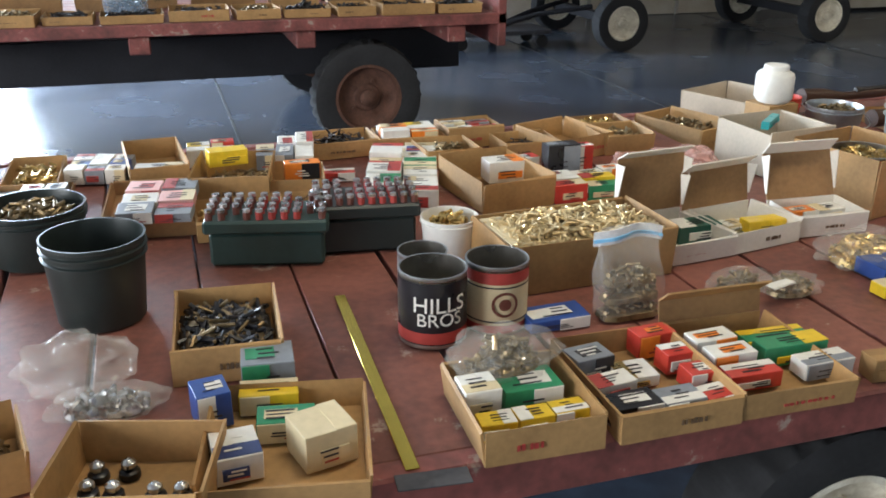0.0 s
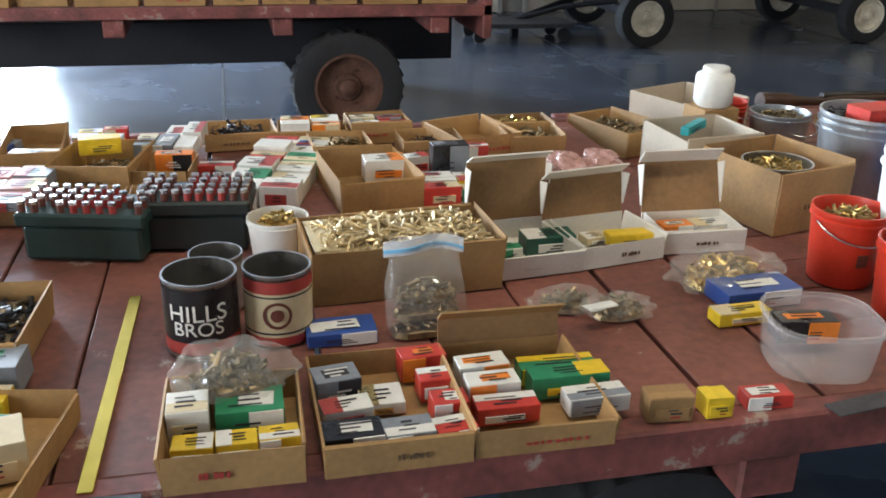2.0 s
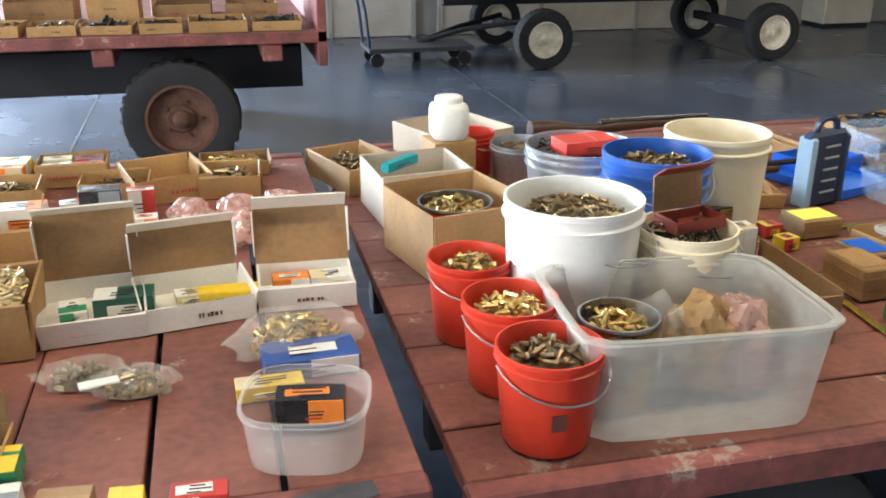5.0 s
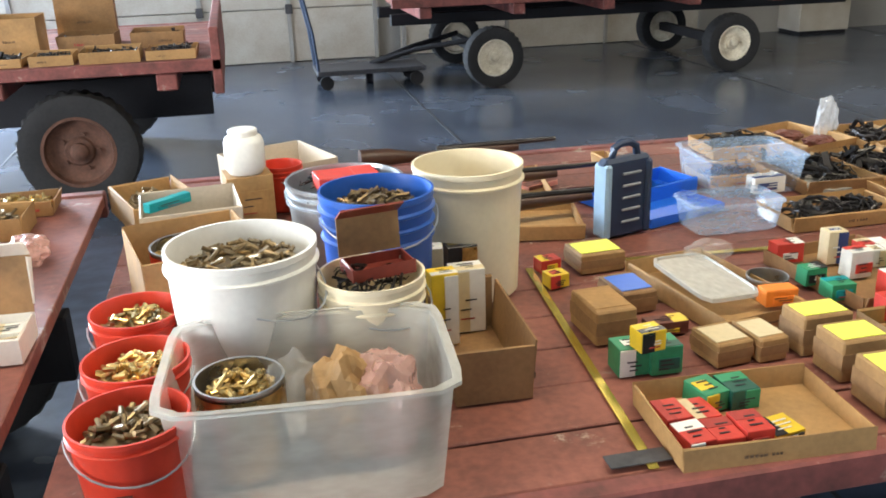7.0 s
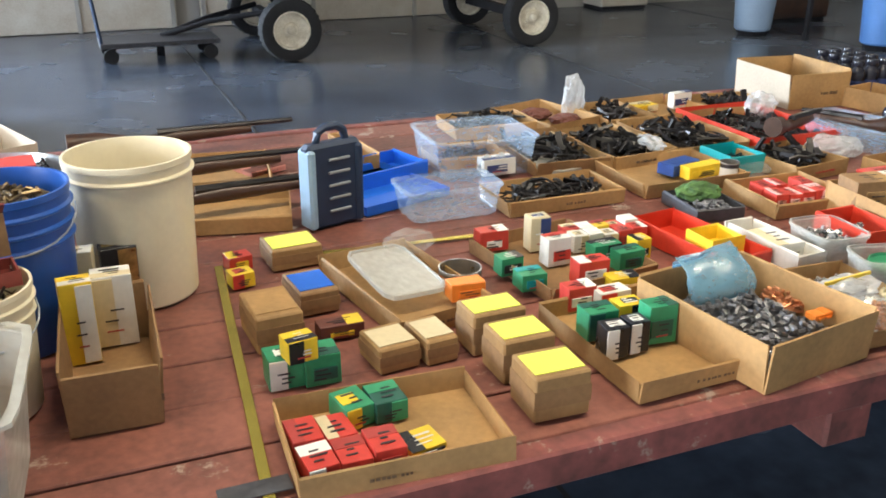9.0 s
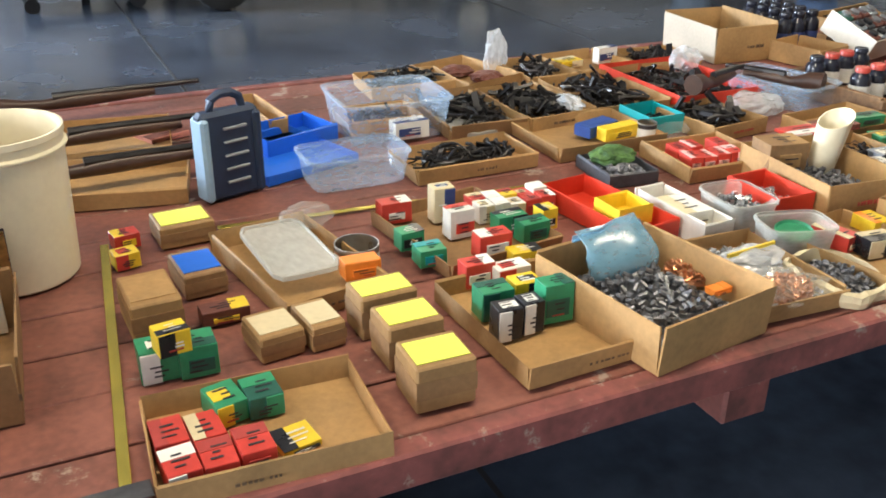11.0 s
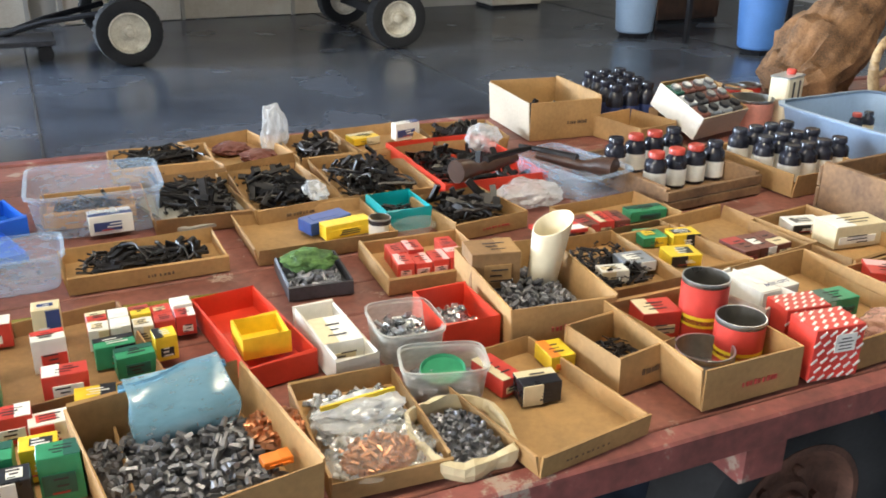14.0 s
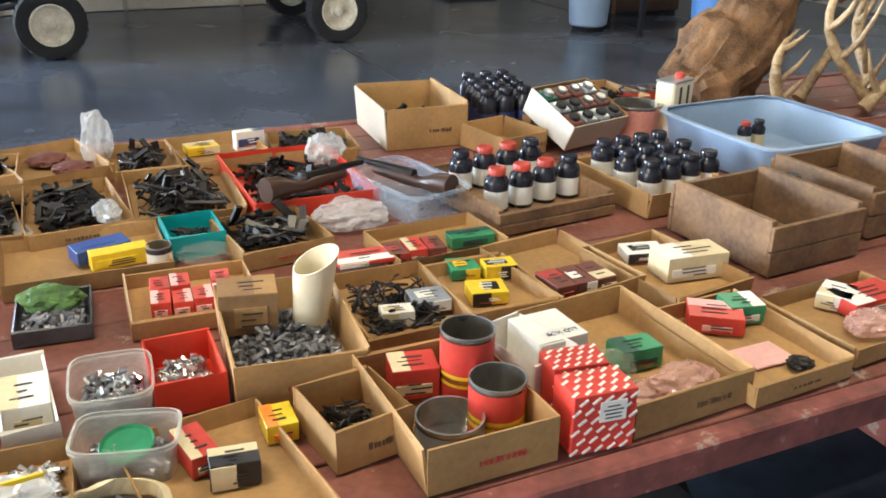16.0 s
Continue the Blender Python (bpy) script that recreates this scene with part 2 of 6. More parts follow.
def wall_panel(name, x0, y0, z0, x1, y1, z1, material="wall"):
    bm = bmesh.new()
    block(bm, (x0 + x1) / 2, (y0 + y1) / 2, z0, x1 - x0, y1 - y0, z1 - z0)
    ob = part(name, bm, material)
    return tagged(ob, kind="structure")


# ---- the shed ----
X0, X1, Y0, Y1, TOP = -9.0, 15.0, -6.0, 12.0, 4.6
bm = bmesh.new()
block(bm, (X0 + X1) / 2, (Y0 + Y1) / 2, -0.2, X1 - X0 + 0.4, Y1 - Y0 + 0.4, 0.2)
floor = tagged(part("floor", bm, "floor"), "smooth grey polished concrete shed floor", "floor", kind="structure")
bm = bmesh.new()
block(bm, 0, 0, -0.45, 400, 400, 0.2)
tagged(part("ground", bm, "floor_old"), kind="structure")
for jx in (-3.53, 0.13, 3.77, 7.42, 11.07):
    bm = bmesh.new()
    block(bm, jx, (Y0 + Y1) / 2, -0.001, 0.018, Y1 - Y0, 0.004)
    part("floor_joint", bm, "joint", floor)
for jy in (0.6,):
    bm = bmesh.new()
    block(bm, (X0 + X1) / 2, jy, -0.001, X1 - X0, 0.018, 0.004)
    part("floor_joint", bm, "joint", floor)
# walls, with a doorway open in the far wall and one in the left wall
wall_panel("wall_far_1", X0, Y1, 0, -8.4, Y1 + 0.2, TOP)
wall_panel("wall_far_2", -2.0, Y1, 0, X1, Y1 + 0.2, TOP)
wall_panel("wall_far_3", -8.4, Y1, 3.9, -2.0, Y1 + 0.2, TOP)
wall_panel("wall_left_1", X0 - 0.2, Y0, 0, X0, -3.8, TOP)
wall_panel("wall_left_2", X0 - 0.2, 0.8, 0, X0, Y1, TOP)
wall_panel("wall_left_3", X0 - 0.2, -3.8, 4.2, X0, 0.8, TOP)
wall_panel("wall_right", X1, Y0, 0, X1 + 0.2, Y1, TOP)
wall_panel("wall_near", X0, Y0 - 0.2, 0, X1, Y0, TOP)
wall_panel("ceiling", X0 - 0.2, Y0 - 0.2, TOP, X1 + 0.2, Y1 + 0.2, TOP + 0.15, "ceiling")
for k, (lx, ly) in enumerate(((0.5, 1.2), (3.6, 1.2), (6.7, 1.2), (6.5, 8.5), (10.5, 6.0))):
    lt = thing("ceiling_light", lx, ly, TOP - 0.1, 0, "long white tube light under the shed ceiling", "ceiling light", "shed ceiling lights")
    bm = bmesh.new()
    block(bm, 0, 0, 0, 1.3, 0.22, 0.1, bevel=0.01)
    part("housing", bm, "lamp", lt)
    lamp = opening_light("tube_glow", (lx, ly, TOP - 0.13), (lx, ly + 0.001, 0), 1.2, 0.16, LAMP, (1.0, 0.89, 0.68))


def sectional_door(x0, x1, h, label):
    d = thing("sectional_door", (x0 + x1) / 2, Y1 - 0.1, 0, 0, label, "garage door", kind="structure")
    w = x1 - x0
    rows = 5
    for i in range(rows):
        bm = bmesh.new()
        block(bm, 0, 0, i * h / rows + 0.006, w, 0.05, h / rows - 0.012, bevel=0.006)
        part("panel", bm, "door", d)
    for k in range(int(w / 1.1) + 1):
        bm = bmesh.new()
        block(bm, -w / 2 + 0.04 + k * (w - 0.08) / int(w / 1.1), -0.045, 0, 0.05, 0.03, h)
        part("stile", bm, "wall", d)
    for i in range(1, rows):
        for k in range(int(w / 1.1)):
            bm = bmesh.new()
            block(bm, -w / 2 + 0.04 + k * (w - 0.08) / int(w / 1.1), -0.07, i * h / rows - 0.06, 0.09, 0.03, 0.12, bevel=0.005)
            part("hinge", bm, "plate", d)


# ---- wagons ----
def wheel(parent, x, y, r, wid, rimmat, face=-1):
    m = Matrix.Translation((x, y, r)) @ Matrix.Rotation(radians(90), 4, "X")
    w = new("wheel")
    w.parent = parent
    bm = bmesh.new()
    hw = wid / 2
    lathe(bm, [(r * 0.58, -hw * 0.8), (r * 0.8, -hw), (r * 0.95, -hw * 0.86), (r, -hw * 0.5), (r, hw * 0.5), (r * 0.95, hw * 0.86), (r * 0.8, hw), (r * 0.58, hw * 0.8)], 150, m, caps=False)
    inv = m.inverted()
    for v in bm.verts:
        q = inv @ v.co
        if math.hypot(q.x, q.y) > r * 0.97:
            a = math.atan2(q.y, q.x) + (0.05 if q.z > 0 else -0.05)
            k = 1.0 if math.sin(a * 30) > 0 else 0.955
            v.co = m @ Vector((q.x * k, q.y * k, q.z))
    part("tyre", bm, "rubber", w, smooth=True)
    bm = bmesh.new()
    lathe(bm, [(r * 0.585, -hw * 0.7), (r * 0.6, -hw * 0.84), (r * 0.55, -hw * 0.84), (r * 0.52, -hw * 0.5), (r * 0.4, -hw * 0.3), (r * 0.25, -hw * 0.36), (r * 0.22, -hw * 0.5), (0.02, -hw * 0.5)], 36, m @ Matrix.Rotation(radians(180), 4, "X"), caps=False)
    for i in range(5):
        a = 2 * math.pi * i / 5
        q = m @ Matrix.Rotation(a, 4, "Z") @ Matrix.Translation((r * 0.3, 0, hw * 0.36))
        bmesh.ops.create_cone(bm, cap_ends=True, segments=6, radius1=0.014, radius2=0.014, depth=0.03, matrix=q)
    part("rim", bm, rimmat, w, smooth=True)
    bm = bmesh.new()
    lathe(bm, [(r * 0.15, hw * 0.3), (r * 0.15, hw * 0.75), (r * 0.1, hw * 0.9), (0.01, hw * 0.92)], 16, m)
    part("hub", bm, "rust" if rimmat == "rust" else "rimwhite", w, smooth=True)


def wagon(name, x0, x1, y0, y1, top, label, r, wheels, rimmat, rail=0.11, frame_z=0.22, seed=1, across=False):
    rnd = random.Random(seed)
    g = thing(name, (x0 + x1) / 2, (y0 + y1) / 2, 0, 0, label, "farm wagon")
    w, d = x1 - x0, y1 - y0
    n = 13 if not across else int(w / 0.235)
    pw = (d - 0.12) / n if not across else w / n
    for i in range(n):
        bm = bmesh.new()
        if across:
            block(bm, -w / 2 + pw * (i + 0.5), 0, top - 0.04 - rnd.uniform(0, 0.004), pw - (0.022 if i % 4 == 2 else rnd.uniform(0.003, 0.007)), d - 0.12, 0.04, bevel=0.003)
            part("plank", bm, "deck", g)
            continue
        block(bm, 0, -d / 2 + 0.06 + pw * (i + 0.5), top - 0.04 - rnd.uniform(0, 0.003), w - 0.02, pw - rnd.uniform(0.004, 0.009), 0.04, bevel=0.003)
        part("plank", bm, "deck", g)
    for s in (-1, 1):
        bm = bmesh.new()
        block(bm, 0, s * (d / 2 - 0.028), top - rail, w, 0.056, rail + 0.004, bevel=0.006)
        part("side_rail", bm, "rail", g)
    k = max(3, int(w / 0.95))
    for i in range(k):
        bm = bmesh.new()
        block(bm, -w / 2 + 0.35 + i * (w - 0.7) / (k - 1), 0, top - rail - 0.115, 0.13, d - 0.06, 0.11, bevel=0.008)
        part("cross_beam", bm, "rail", g)
    for s in (-0.45, 0.45):
        bm = bmesh.new()
        block(bm, 0, s, top - rail - 0.115 - frame_z, w * 0.97, 0.09, frame_z, bevel=0.006)
        part("frame_beam", bm, "steel_dark", g)
    for wx in wheels:
        bm = bmesh.new()
        block(bm, wx - (x0 + x1) / 2, 0, r - 0.05, 0.1, d - 0.5, 0.1)
        part("axle", bm, "steel_dark", g)
        for s in (-1, 1):
            wheel(g, wx - (x0 + x1) / 2, s * (d / 2 - 0.2), r, 0.22, rimmat)
    return g


DA, DB = 0.84, 0.76
wagon("flatbed_wagon", -3.2, 1.52, 0.845, 3.05, DA, "red painted wooden flatbed wagon covered with boxes", 0.34, (-2.3, 0.98), "rimwhite", 0.09, seed=1, across=True)
wagon("flatbed_wagon", 1.6, 8.6, 0.90, 3.42, DB, "long red painted wooden flatbed wagon loaded with boxes of parts", 0.34, (2.3, 5.33), "rust", 0.075, seed=2)
third = wagon("flatbed_wagon", -5.0, 1.94, 5.6, 8.0, 0.95, "old red flatbed wagon with dark frame and rusty wheels", 0.39, (-3.6, 0.98), "rust", 0.07, 0.3, seed=3)
wagon("hay_wagon", 3.6, 9.3, 8.9, 11.1, 0.98, "red wooden wagon with white wheel rims", 0.325, (4.71, 7.5), "rimwhite", 0.09, 0.12, seed=4)
sectional_door(-1.8, 3.9, 3.4, "old white sectional garage door with hinges")
sectional_door(4.2, 8.6, 3.4, "old white sectional garage door, closed")
bm = bmesh.new()
block(bm, 3.47 - 0.03, 0, 0.73, 0.06, 2.4, 0.42, bevel=0.006)
part("end_board", bm, "rail", third)


# ---- kinds of things; each stands on z, with its middle at x, y ----
RND = random.Random(7)


def pile(x, y, z, rz, w, d, mat_name, n=120, size=0.03, thick=0.006, heap=0.03, round_=False, name="loose_casings", label="heap of loose brass cartridge casings", cat="casings", squash=1.0):
    """A heap of small rods; nobody could count them."""
    bm = bmesh.new()
    for i in range(n):
        if round_:
            a, r = RND.uniform(0, 6.283), math.sqrt(RND.random())
            px, py = r * math.cos(a) * w / 2, r * math.sin(a) * d / 2
            e = 1 - r
        else:
            px, py = RND.uniform(-0.5, 0.5) * w, RND.uniform(-0.5, 0.5) * d
            e = min(1 - abs(px) * 2 / w, 1 - abs(py) * 2 / d)
        pz = thick * 0.6 + RND.random() * heap * (0.35 + 0.65 * min(1, e * 2.5))
        L = size * RND.uniform(0.6, 1.25)
        px, py = px * max(0.3, 1 - L * 0.9 / w), py * max(0.3, 1 - L * 0.9 / d)
        m = Matrix.Translation((px, py, pz)) @ Euler((RND.uniform(1.0, 2.1), RND.uniform(-0.4, 0.4), RND.uniform(0, 6.283))).to_matrix().to_4x4()
        bmesh.ops.create_cone(bm, cap_ends=True, segments=6, radius1=thick, radius2=thick * RND.uniform(0.7, 1) * squash, depth=L, matrix=m)
    lathe(bm, [(0.5, 0.0), (0.46, heap * 0.3), (0.2, heap * 0.5)], 16, Matrix.Diagonal((w * 0.97, d * 0.97, 1, 1)), power=2 if round_ else 6)
    ob = part(name, bm, mat_name)
    ob.matrix_basis = pose(x, y, z, 0, 0, rz)
    return tagged(ob, label, cat, kind="stuff")


FILLS = {
    "brass": ("brass", 170, 0.032, 0.0055, "loose_casings", "heap of shiny loose brass cartridge casings", "casings"),
    "oldbrass": ("oldbrass", 170, 0.036, 0.0055, "loose_casings", "heap of dull brass cartridge casings", "casings"),
    "silver": ("silver", 260, 0.022, 0.006, "metal_bullets", "heap of bright silver coloured bullets", "bullets"),
    "lead": ("lead", 430, 0.019, 0.0065, "lead_bullets", "heap of small grey lead bullets", "bullets"),
    "copper": ("copper", 240, 0.018, 0.005, "copper_bullets", "heap of small copper coloured bullets", "bullets"),
    "gun": ("gun", 75, 0.10, 0.0075, "metal_parts", "tangle of dark blued steel parts", "metal parts"),
    "dark": ("gun", 60, 0.055, 0.007, "metal_parts", "small dark metal tools and parts", "metal parts"),
}


def parts_heap(x, y, z, rz, w, d, heap, n, big):
    """Mixed dark gun parts: pistol frames, slides, bent straps and thin rods, all inside w by d."""
    bm = bmesh.new()
    for i in range(n):
        L = big * RND.uniform(0.6, 1.3)
        a = RND.uniform(0, 6.283)
        mx, my = max(0.0, w / 2 - L * 0.5 * abs(math.cos(a)) - 0.012), max(0.0, d / 2 - L * 0.5 * abs(math.sin(a)) - 0.012)
        px, py = RND.uniform(-mx, mx), RND.uniform(-my, my)
        pz = 0.012 + heap * RND.random() * 0.8
        m = Matrix.Translation((px, py, pz)) @ Matrix.Rotation(a, 4, "Z") @ Euler((RND.uniform(-1.4, 1.4), RND.uniform(-0.22, 0.22), 0)).to_matrix().to_4x4()
        k = RND.random()
        if k < 0.28:
            t = L * 0.07
            for cx, cy, lx, ly, tilt in ((0, 0.0, L, t * 1.5, 0), (-L * 0.34, -L * 0.2, t * 2.1, L * 0.4, 0.25), (-L * 0.08, -L * 0.09, t * 1.6, t * 1.6, 0)):
                q = m @ Matrix.Translation((cx, cy, 0)) @ Matrix.Rotation(tilt, 4, "Z") @ Matrix.Diagonal((lx, ly, t * 1.1, 1))
                bmesh.ops.create_cube(bm, size=1, matrix=q)
        elif k < 0.68:
            c = RND.uniform(-0.35, 0.35) * L
            tube(bm, [m @ Vector((L * (u / 6 - 0.5), c * math.sin(math.pi * u / 6), 0.006 * math.sin(u * 2))) for u in range(7)], [L * 0.045] * 3 + [L * 0.022] * 4, 7)
        elif k < 0.82:
            bmesh.ops.create_cube(bm, size=1, matrix=m @ Matrix.Diagonal((L * 0.6, L * RND.uniform(0.08, 0.18), L * 0.04, 1)))
        else:
            bmesh.ops.create_cone(bm, cap_ends=True, segments=8, radius1=L * 0.05, radius2=L * 0.035, depth=L, matrix=m @ Matrix.Rotation(1.5708, 4, "Y"))
    for v in bm.verts:
        v.co.x, v.co.y, v.co.z = max(-w / 2, min(w / 2, v.co.x)), max(-d / 2, min(d / 2, v.co.y)), max(0.001, v.co.z)
    ob = part("metal_parts", bm, "gun")
    ob.matrix_basis = pose(x, y, z, 0, 0, rz)
    return tagged(ob, "tangle of dark blued steel gun parts", "metal parts", kind="stuff")


def heap_in(kind, x, y, z, rz, w, d, heap, round_=False, more=1.0):
    f = FILLS[kind]
    if f[0] == "gun":
        parts_heap(x, y, z, rz, w, d, min(heap, 0.05), int((40 if kind == "gun" else 60) * more), 0.13 if kind == "gun" else 0.065)
        return
    pile(x, y, z, rz, w, d, f[0], int(f[1] * more), f[2], f[3], heap, round_, f[4], f[5], f[6])


def local(x, y, rz, dx, dy):
    a = radians(rz)
    return x + dx * math.cos(a) - dy * math.sin(a), y + dx * math.sin(a) + dy * math.cos(a)


def open_box(x, y, z, rz, w, d, h, m="card", fill="", level=0.35, lid=0.0, lid_tilt=10.0, label="", pale_side=False):
    """A cardboard box or tray without a top."""
    if not label:
        label = {"card": "open brown cardboard tray on the wagon deck", "card2": "open dark brown cardboard box on the wagon", "cardw": "open white cardboard carton on the wagon deck"}.get(m, "open red plastic parts bin on the wagon")
    g = thing("cardboard_box" if m.startswith("card") else "plastic_bin", x, y, z, rz, label, "box" if m.startswith("card") else "bin", "boxes on the wagons")
    t = 0.005
    bm = bmesh.new()
    block(bm, 0, 0, 0.001, w - 0.004, d - 0.004, t)
    part("bottom", bm, m, g)
    for name, px, py, sx, sy, ax in (("front_wall", 0, -d / 2 + t / 2, w, t, (1, 0)), ("back_wall", 0, d / 2 - t / 2, w, t, (-1, 0)), ("side_wall", -w / 2 + t / 2, 0, t, d - 2 * t, (0, 1)), ("side_wall", w / 2 - t / 2, 0, t, d - 2 * t, (0, -1))):
        bm = bmesh.new()
        hh = h * RND.uniform(0.95, 1.03)
        block(bm, 0, 0, 0, sx, sy, hh)
        k = RND.uniform(-0.004, 0.012)
        for v in bm.verts:
            if v.co.z > hh / 2:
                v.co.x -= k * ax[1] * (1 if m.startswith("card") else 0)
                v.co.y -= k * ax[0] * (1 if m.startswith("card") else 0)
                v.co.z += RND.uniform(-0.004, 0.004)
            v.co.x += px
            v.co.y += py
        wl = part(name, bm, "cardg" if pale_side and name == "side_wall" and px < 0 else m, g)
        if name == "front_wall" and m.startswith("card") and w > 0.16 and h > 0.035:
            r2 = random.Random(int(w * 9999))
            bm = bmesh.new()
            u, hh = w * r2.uniform(-0.35, 0.1), min(0.016, h * r2.uniform(0.12, 0.2))
            for c in range(r2.randint(5, 9)):
                cw = r2.uniform(0.004, 0.009)
                block(bm, u, -d / 2 - 0.0016, h * 0.36, cw, 0.002, hh * r2.uniform(0.7, 1))
                u += cw + r2.choice((0.003, 0.003, 0.008))
            part("printed_mark", bm, r2.choice(("inkred", "fadedink", "fadedink")), wl)
    if lid:
        q = Matrix.Translation((0, d / 2 + 0.004, h)) @ Matrix.Rotation(radians(-lid_tilt), 4, "X")
        bm = bmesh.new()
        block(bm, 0, 0, 0, w, 0.004, lid)
        bmesh.ops.transform(bm, matrix=q, verts=bm.verts)
        l = part("lid", bm, "card2", g, "raised lid, brown inside")
        bm = bmesh.new()
        block(bm, 0, 0, 0, w, 0.004, 0.05, Matrix.Rotation(radians(60), 4, "X"))
        bmesh.ops.translate(bm, vec=(0, -0.022, lid - 0.012), verts=bm.verts)
        bmesh.ops.transform(bm, matrix=q, verts=bm.verts)
        part("lid_edge", bm, m, l)
        for sd in (-1, 1) if m == "cardw" else ():
            bm = bmesh.new()
            block(bm, sd * (w / 2 + 0.002), -0.02, 0.02, 0.003, 0.04, lid * 0.8)
            for v in bm.verts:
                if v.co.y < -0.03 and v.co.z < lid * 0.5:
                    v.co.y += 0.034
            bmesh.ops.transform(bm, matrix=q, verts=bm.verts)
            part("lid_ear", bm, m, l)
    if fill:
        heap_in(fill, x, y, z + 0.008, rz, w - 0.03, d - 0.03, max(0.02, h * level), more=max(0.6, min(2.2, w * d / 0.05)))
    return g


def carton(x, y, z, rz, w, d, h, m, face="white", label=""):
    """A small printed ammunition carton with end flaps and a pasted label."""
    g = thing("small_carton", x, y, z, rz, label or {"red": "small red printed ammunition carton", "green": "small green printed carton", "yellow": "small yellow printed carton", "white": "small white printed carton", "black": "small black printed carton", "orange": "small orange printed carton", "blue": "flat blue carton with white label", "card": "small plain brown carton", "cream": "small cream coloured carton", "grey": "small grey printed carton", "dkgreen": "dark green plastic cartridge case"}.get(m, "small printed carton on the wagon"), "carton", "small cartons")
    bm = bmesh.new()
    block(bm, 0, 0, 0, w, d, h, bevel=0.0012)
    for v in bm.verts:
        v.co.x += 0.0025 * noise.noise(v.co * 25 + Vector((x * 9, y * 9, 0)))
        v.co.y += 0.0025 * noise.noise(v.co * 25 + Vector((y * 9, x * 9, 4)))
    part("body", bm, m, g)
    dark = "ink" if face not in ("ink", "black", "navyink") else "white"
    style = RND.random()
    bm = bmesh.new()
    if style < 0.5:
        block(bm, w * RND.uniform(-0.1, 0.1), -d / 2 - 0.002, h * 0.2, w * RND.uniform(0.5, 0.8), 0.003, h * RND.uniform(0.3, 0.5))
    else:
        block(bm, w * 0.23 * RND.choice((-1, 1)), -d / 2 - 0.002, h * 0.02, w * 0.5, 0.003, h * 0.95)
    part("front_label", bm, face, g)
    bm = bmesh.new()
    if style < 0.35:
        block(bm, w * 0.3 * RND.choice((-1, 1)), 0, h - 0.0006, w * 0.38, d * 0.99, 0.0016)
    elif style < 0.7:
        block(bm, 0, d * 0.26 * RND.choice((-1, 1)), h - 0.0006, w * 0.99, d * 0.4, 0.0016)
    else:
        block(bm, w * RND.uniform(-0.15, 0.15), 0, h - 0.0006, w * RND.uniform(0.4, 0.7), d * RND.uniform(0.35, 0.6), 0.0016, Matrix.Rotation(RND.uniform(-0.1, 0.1), 4, "Z"))
    part("top_print", bm, face, g)
    for i in range(3):
        bm = bmesh.new()
        block(bm, w * RND.uniform(-0.12, 0.12), -d / 2 - 0.0042, h * (0.22 + 0.15 * i), w * RND.uniform(0.2, 0.45), 0.001, min(0.0035, h * RND.uniform(0.04, 0.08)))
        part("small_print", bm, dark if i else RND.choice((dark, "inkred")), g)
    for i in range(3 if m != face else 0):
        bm = bmesh.new()
        block(bm, w * RND.uniform(-0.1, 0.1), d * (-0.24 + 0.2 * i), h + 0.0012, w * RND.uniform(0.2, 0.55), min(0.005, d * RND.uniform(0.03, 0.09)), 0.0007)
        part("top_lettering", bm, dark, g)
    return g


def striped_carton(x, y, z, rz, w, d, h):
    g = thing("small_carton", x, y, z, rz, "red and white striped carton with pasted label", "carton", "small cartons")
    bm = bmesh.new()
    block(bm, 0, 0, 0, w, d, h, bevel=0.0015)
    part("body", bm, "red", g)
    for i in range(5):
        for j in range(6):
            bm = bmesh.new()
            u = -w / 2 + w * (i + 0.25 + 0.5 * (j % 2)) / 5
            block(bm, u, -d / 2 - 0.0008, h * (j + 0.25) / 6, w * 0.15, 0.0016, h * 0.04, Matrix.Rotation(radians(-35), 4, "Y"))
            part("printed_stripe", bm, "white", g)
    for i in range(5):
        for j in range(4):
            bm = bmesh.new()
            block(bm, -w / 2 + w * (i + 0.25 + 0.5 * (j % 2)) / 5, -d / 2 + d * (j + 0.5) / 4, h - 0.0006, w * 0.15, d * 0.07, 0.0014, Matrix.Rotation(radians(35), 4, "Z"))
            part("printed_stripe", bm, "white", g)
    bm = bmesh.new()
    block(bm, w * 0.12, -d / 2 - 0.0022, h * 0.52, w * 0.42, 0.0016, h * 0.34)
    lab = part("pasted_label", bm, "white", g)
    for j in range(4):
        bm = bmesh.new()
        block(bm, w * 0.12, -d / 2 - 0.0034, h * (0.57 + 0.065 * j), w * RND.uniform(0.2, 0.36), 0.001, h * 0.02)
        part("lettering", bm, "ink", lab)
    return g


def stamp(parent, words, size, x, y, z):
    """Flat lettering on a carton's top."""
    cu = bpy.data.curves.new("lettering", "FONT")
    cu.body, cu.size, cu.extrude, cu.align_x = words, size, 0.0003, "CENTER"
    tmp = bpy.data.objects.new("lettering", cu)
    me = bpy.data.meshes.new_from_object(tmp)
    bpy.data.objects.remove(tmp)
    me.materials.clear()
    me.materials.append(M["navyink"])
    ob = new("lettering", me)
    ob.parent = parent
    ob.matrix_basis = pose(x, y, z)


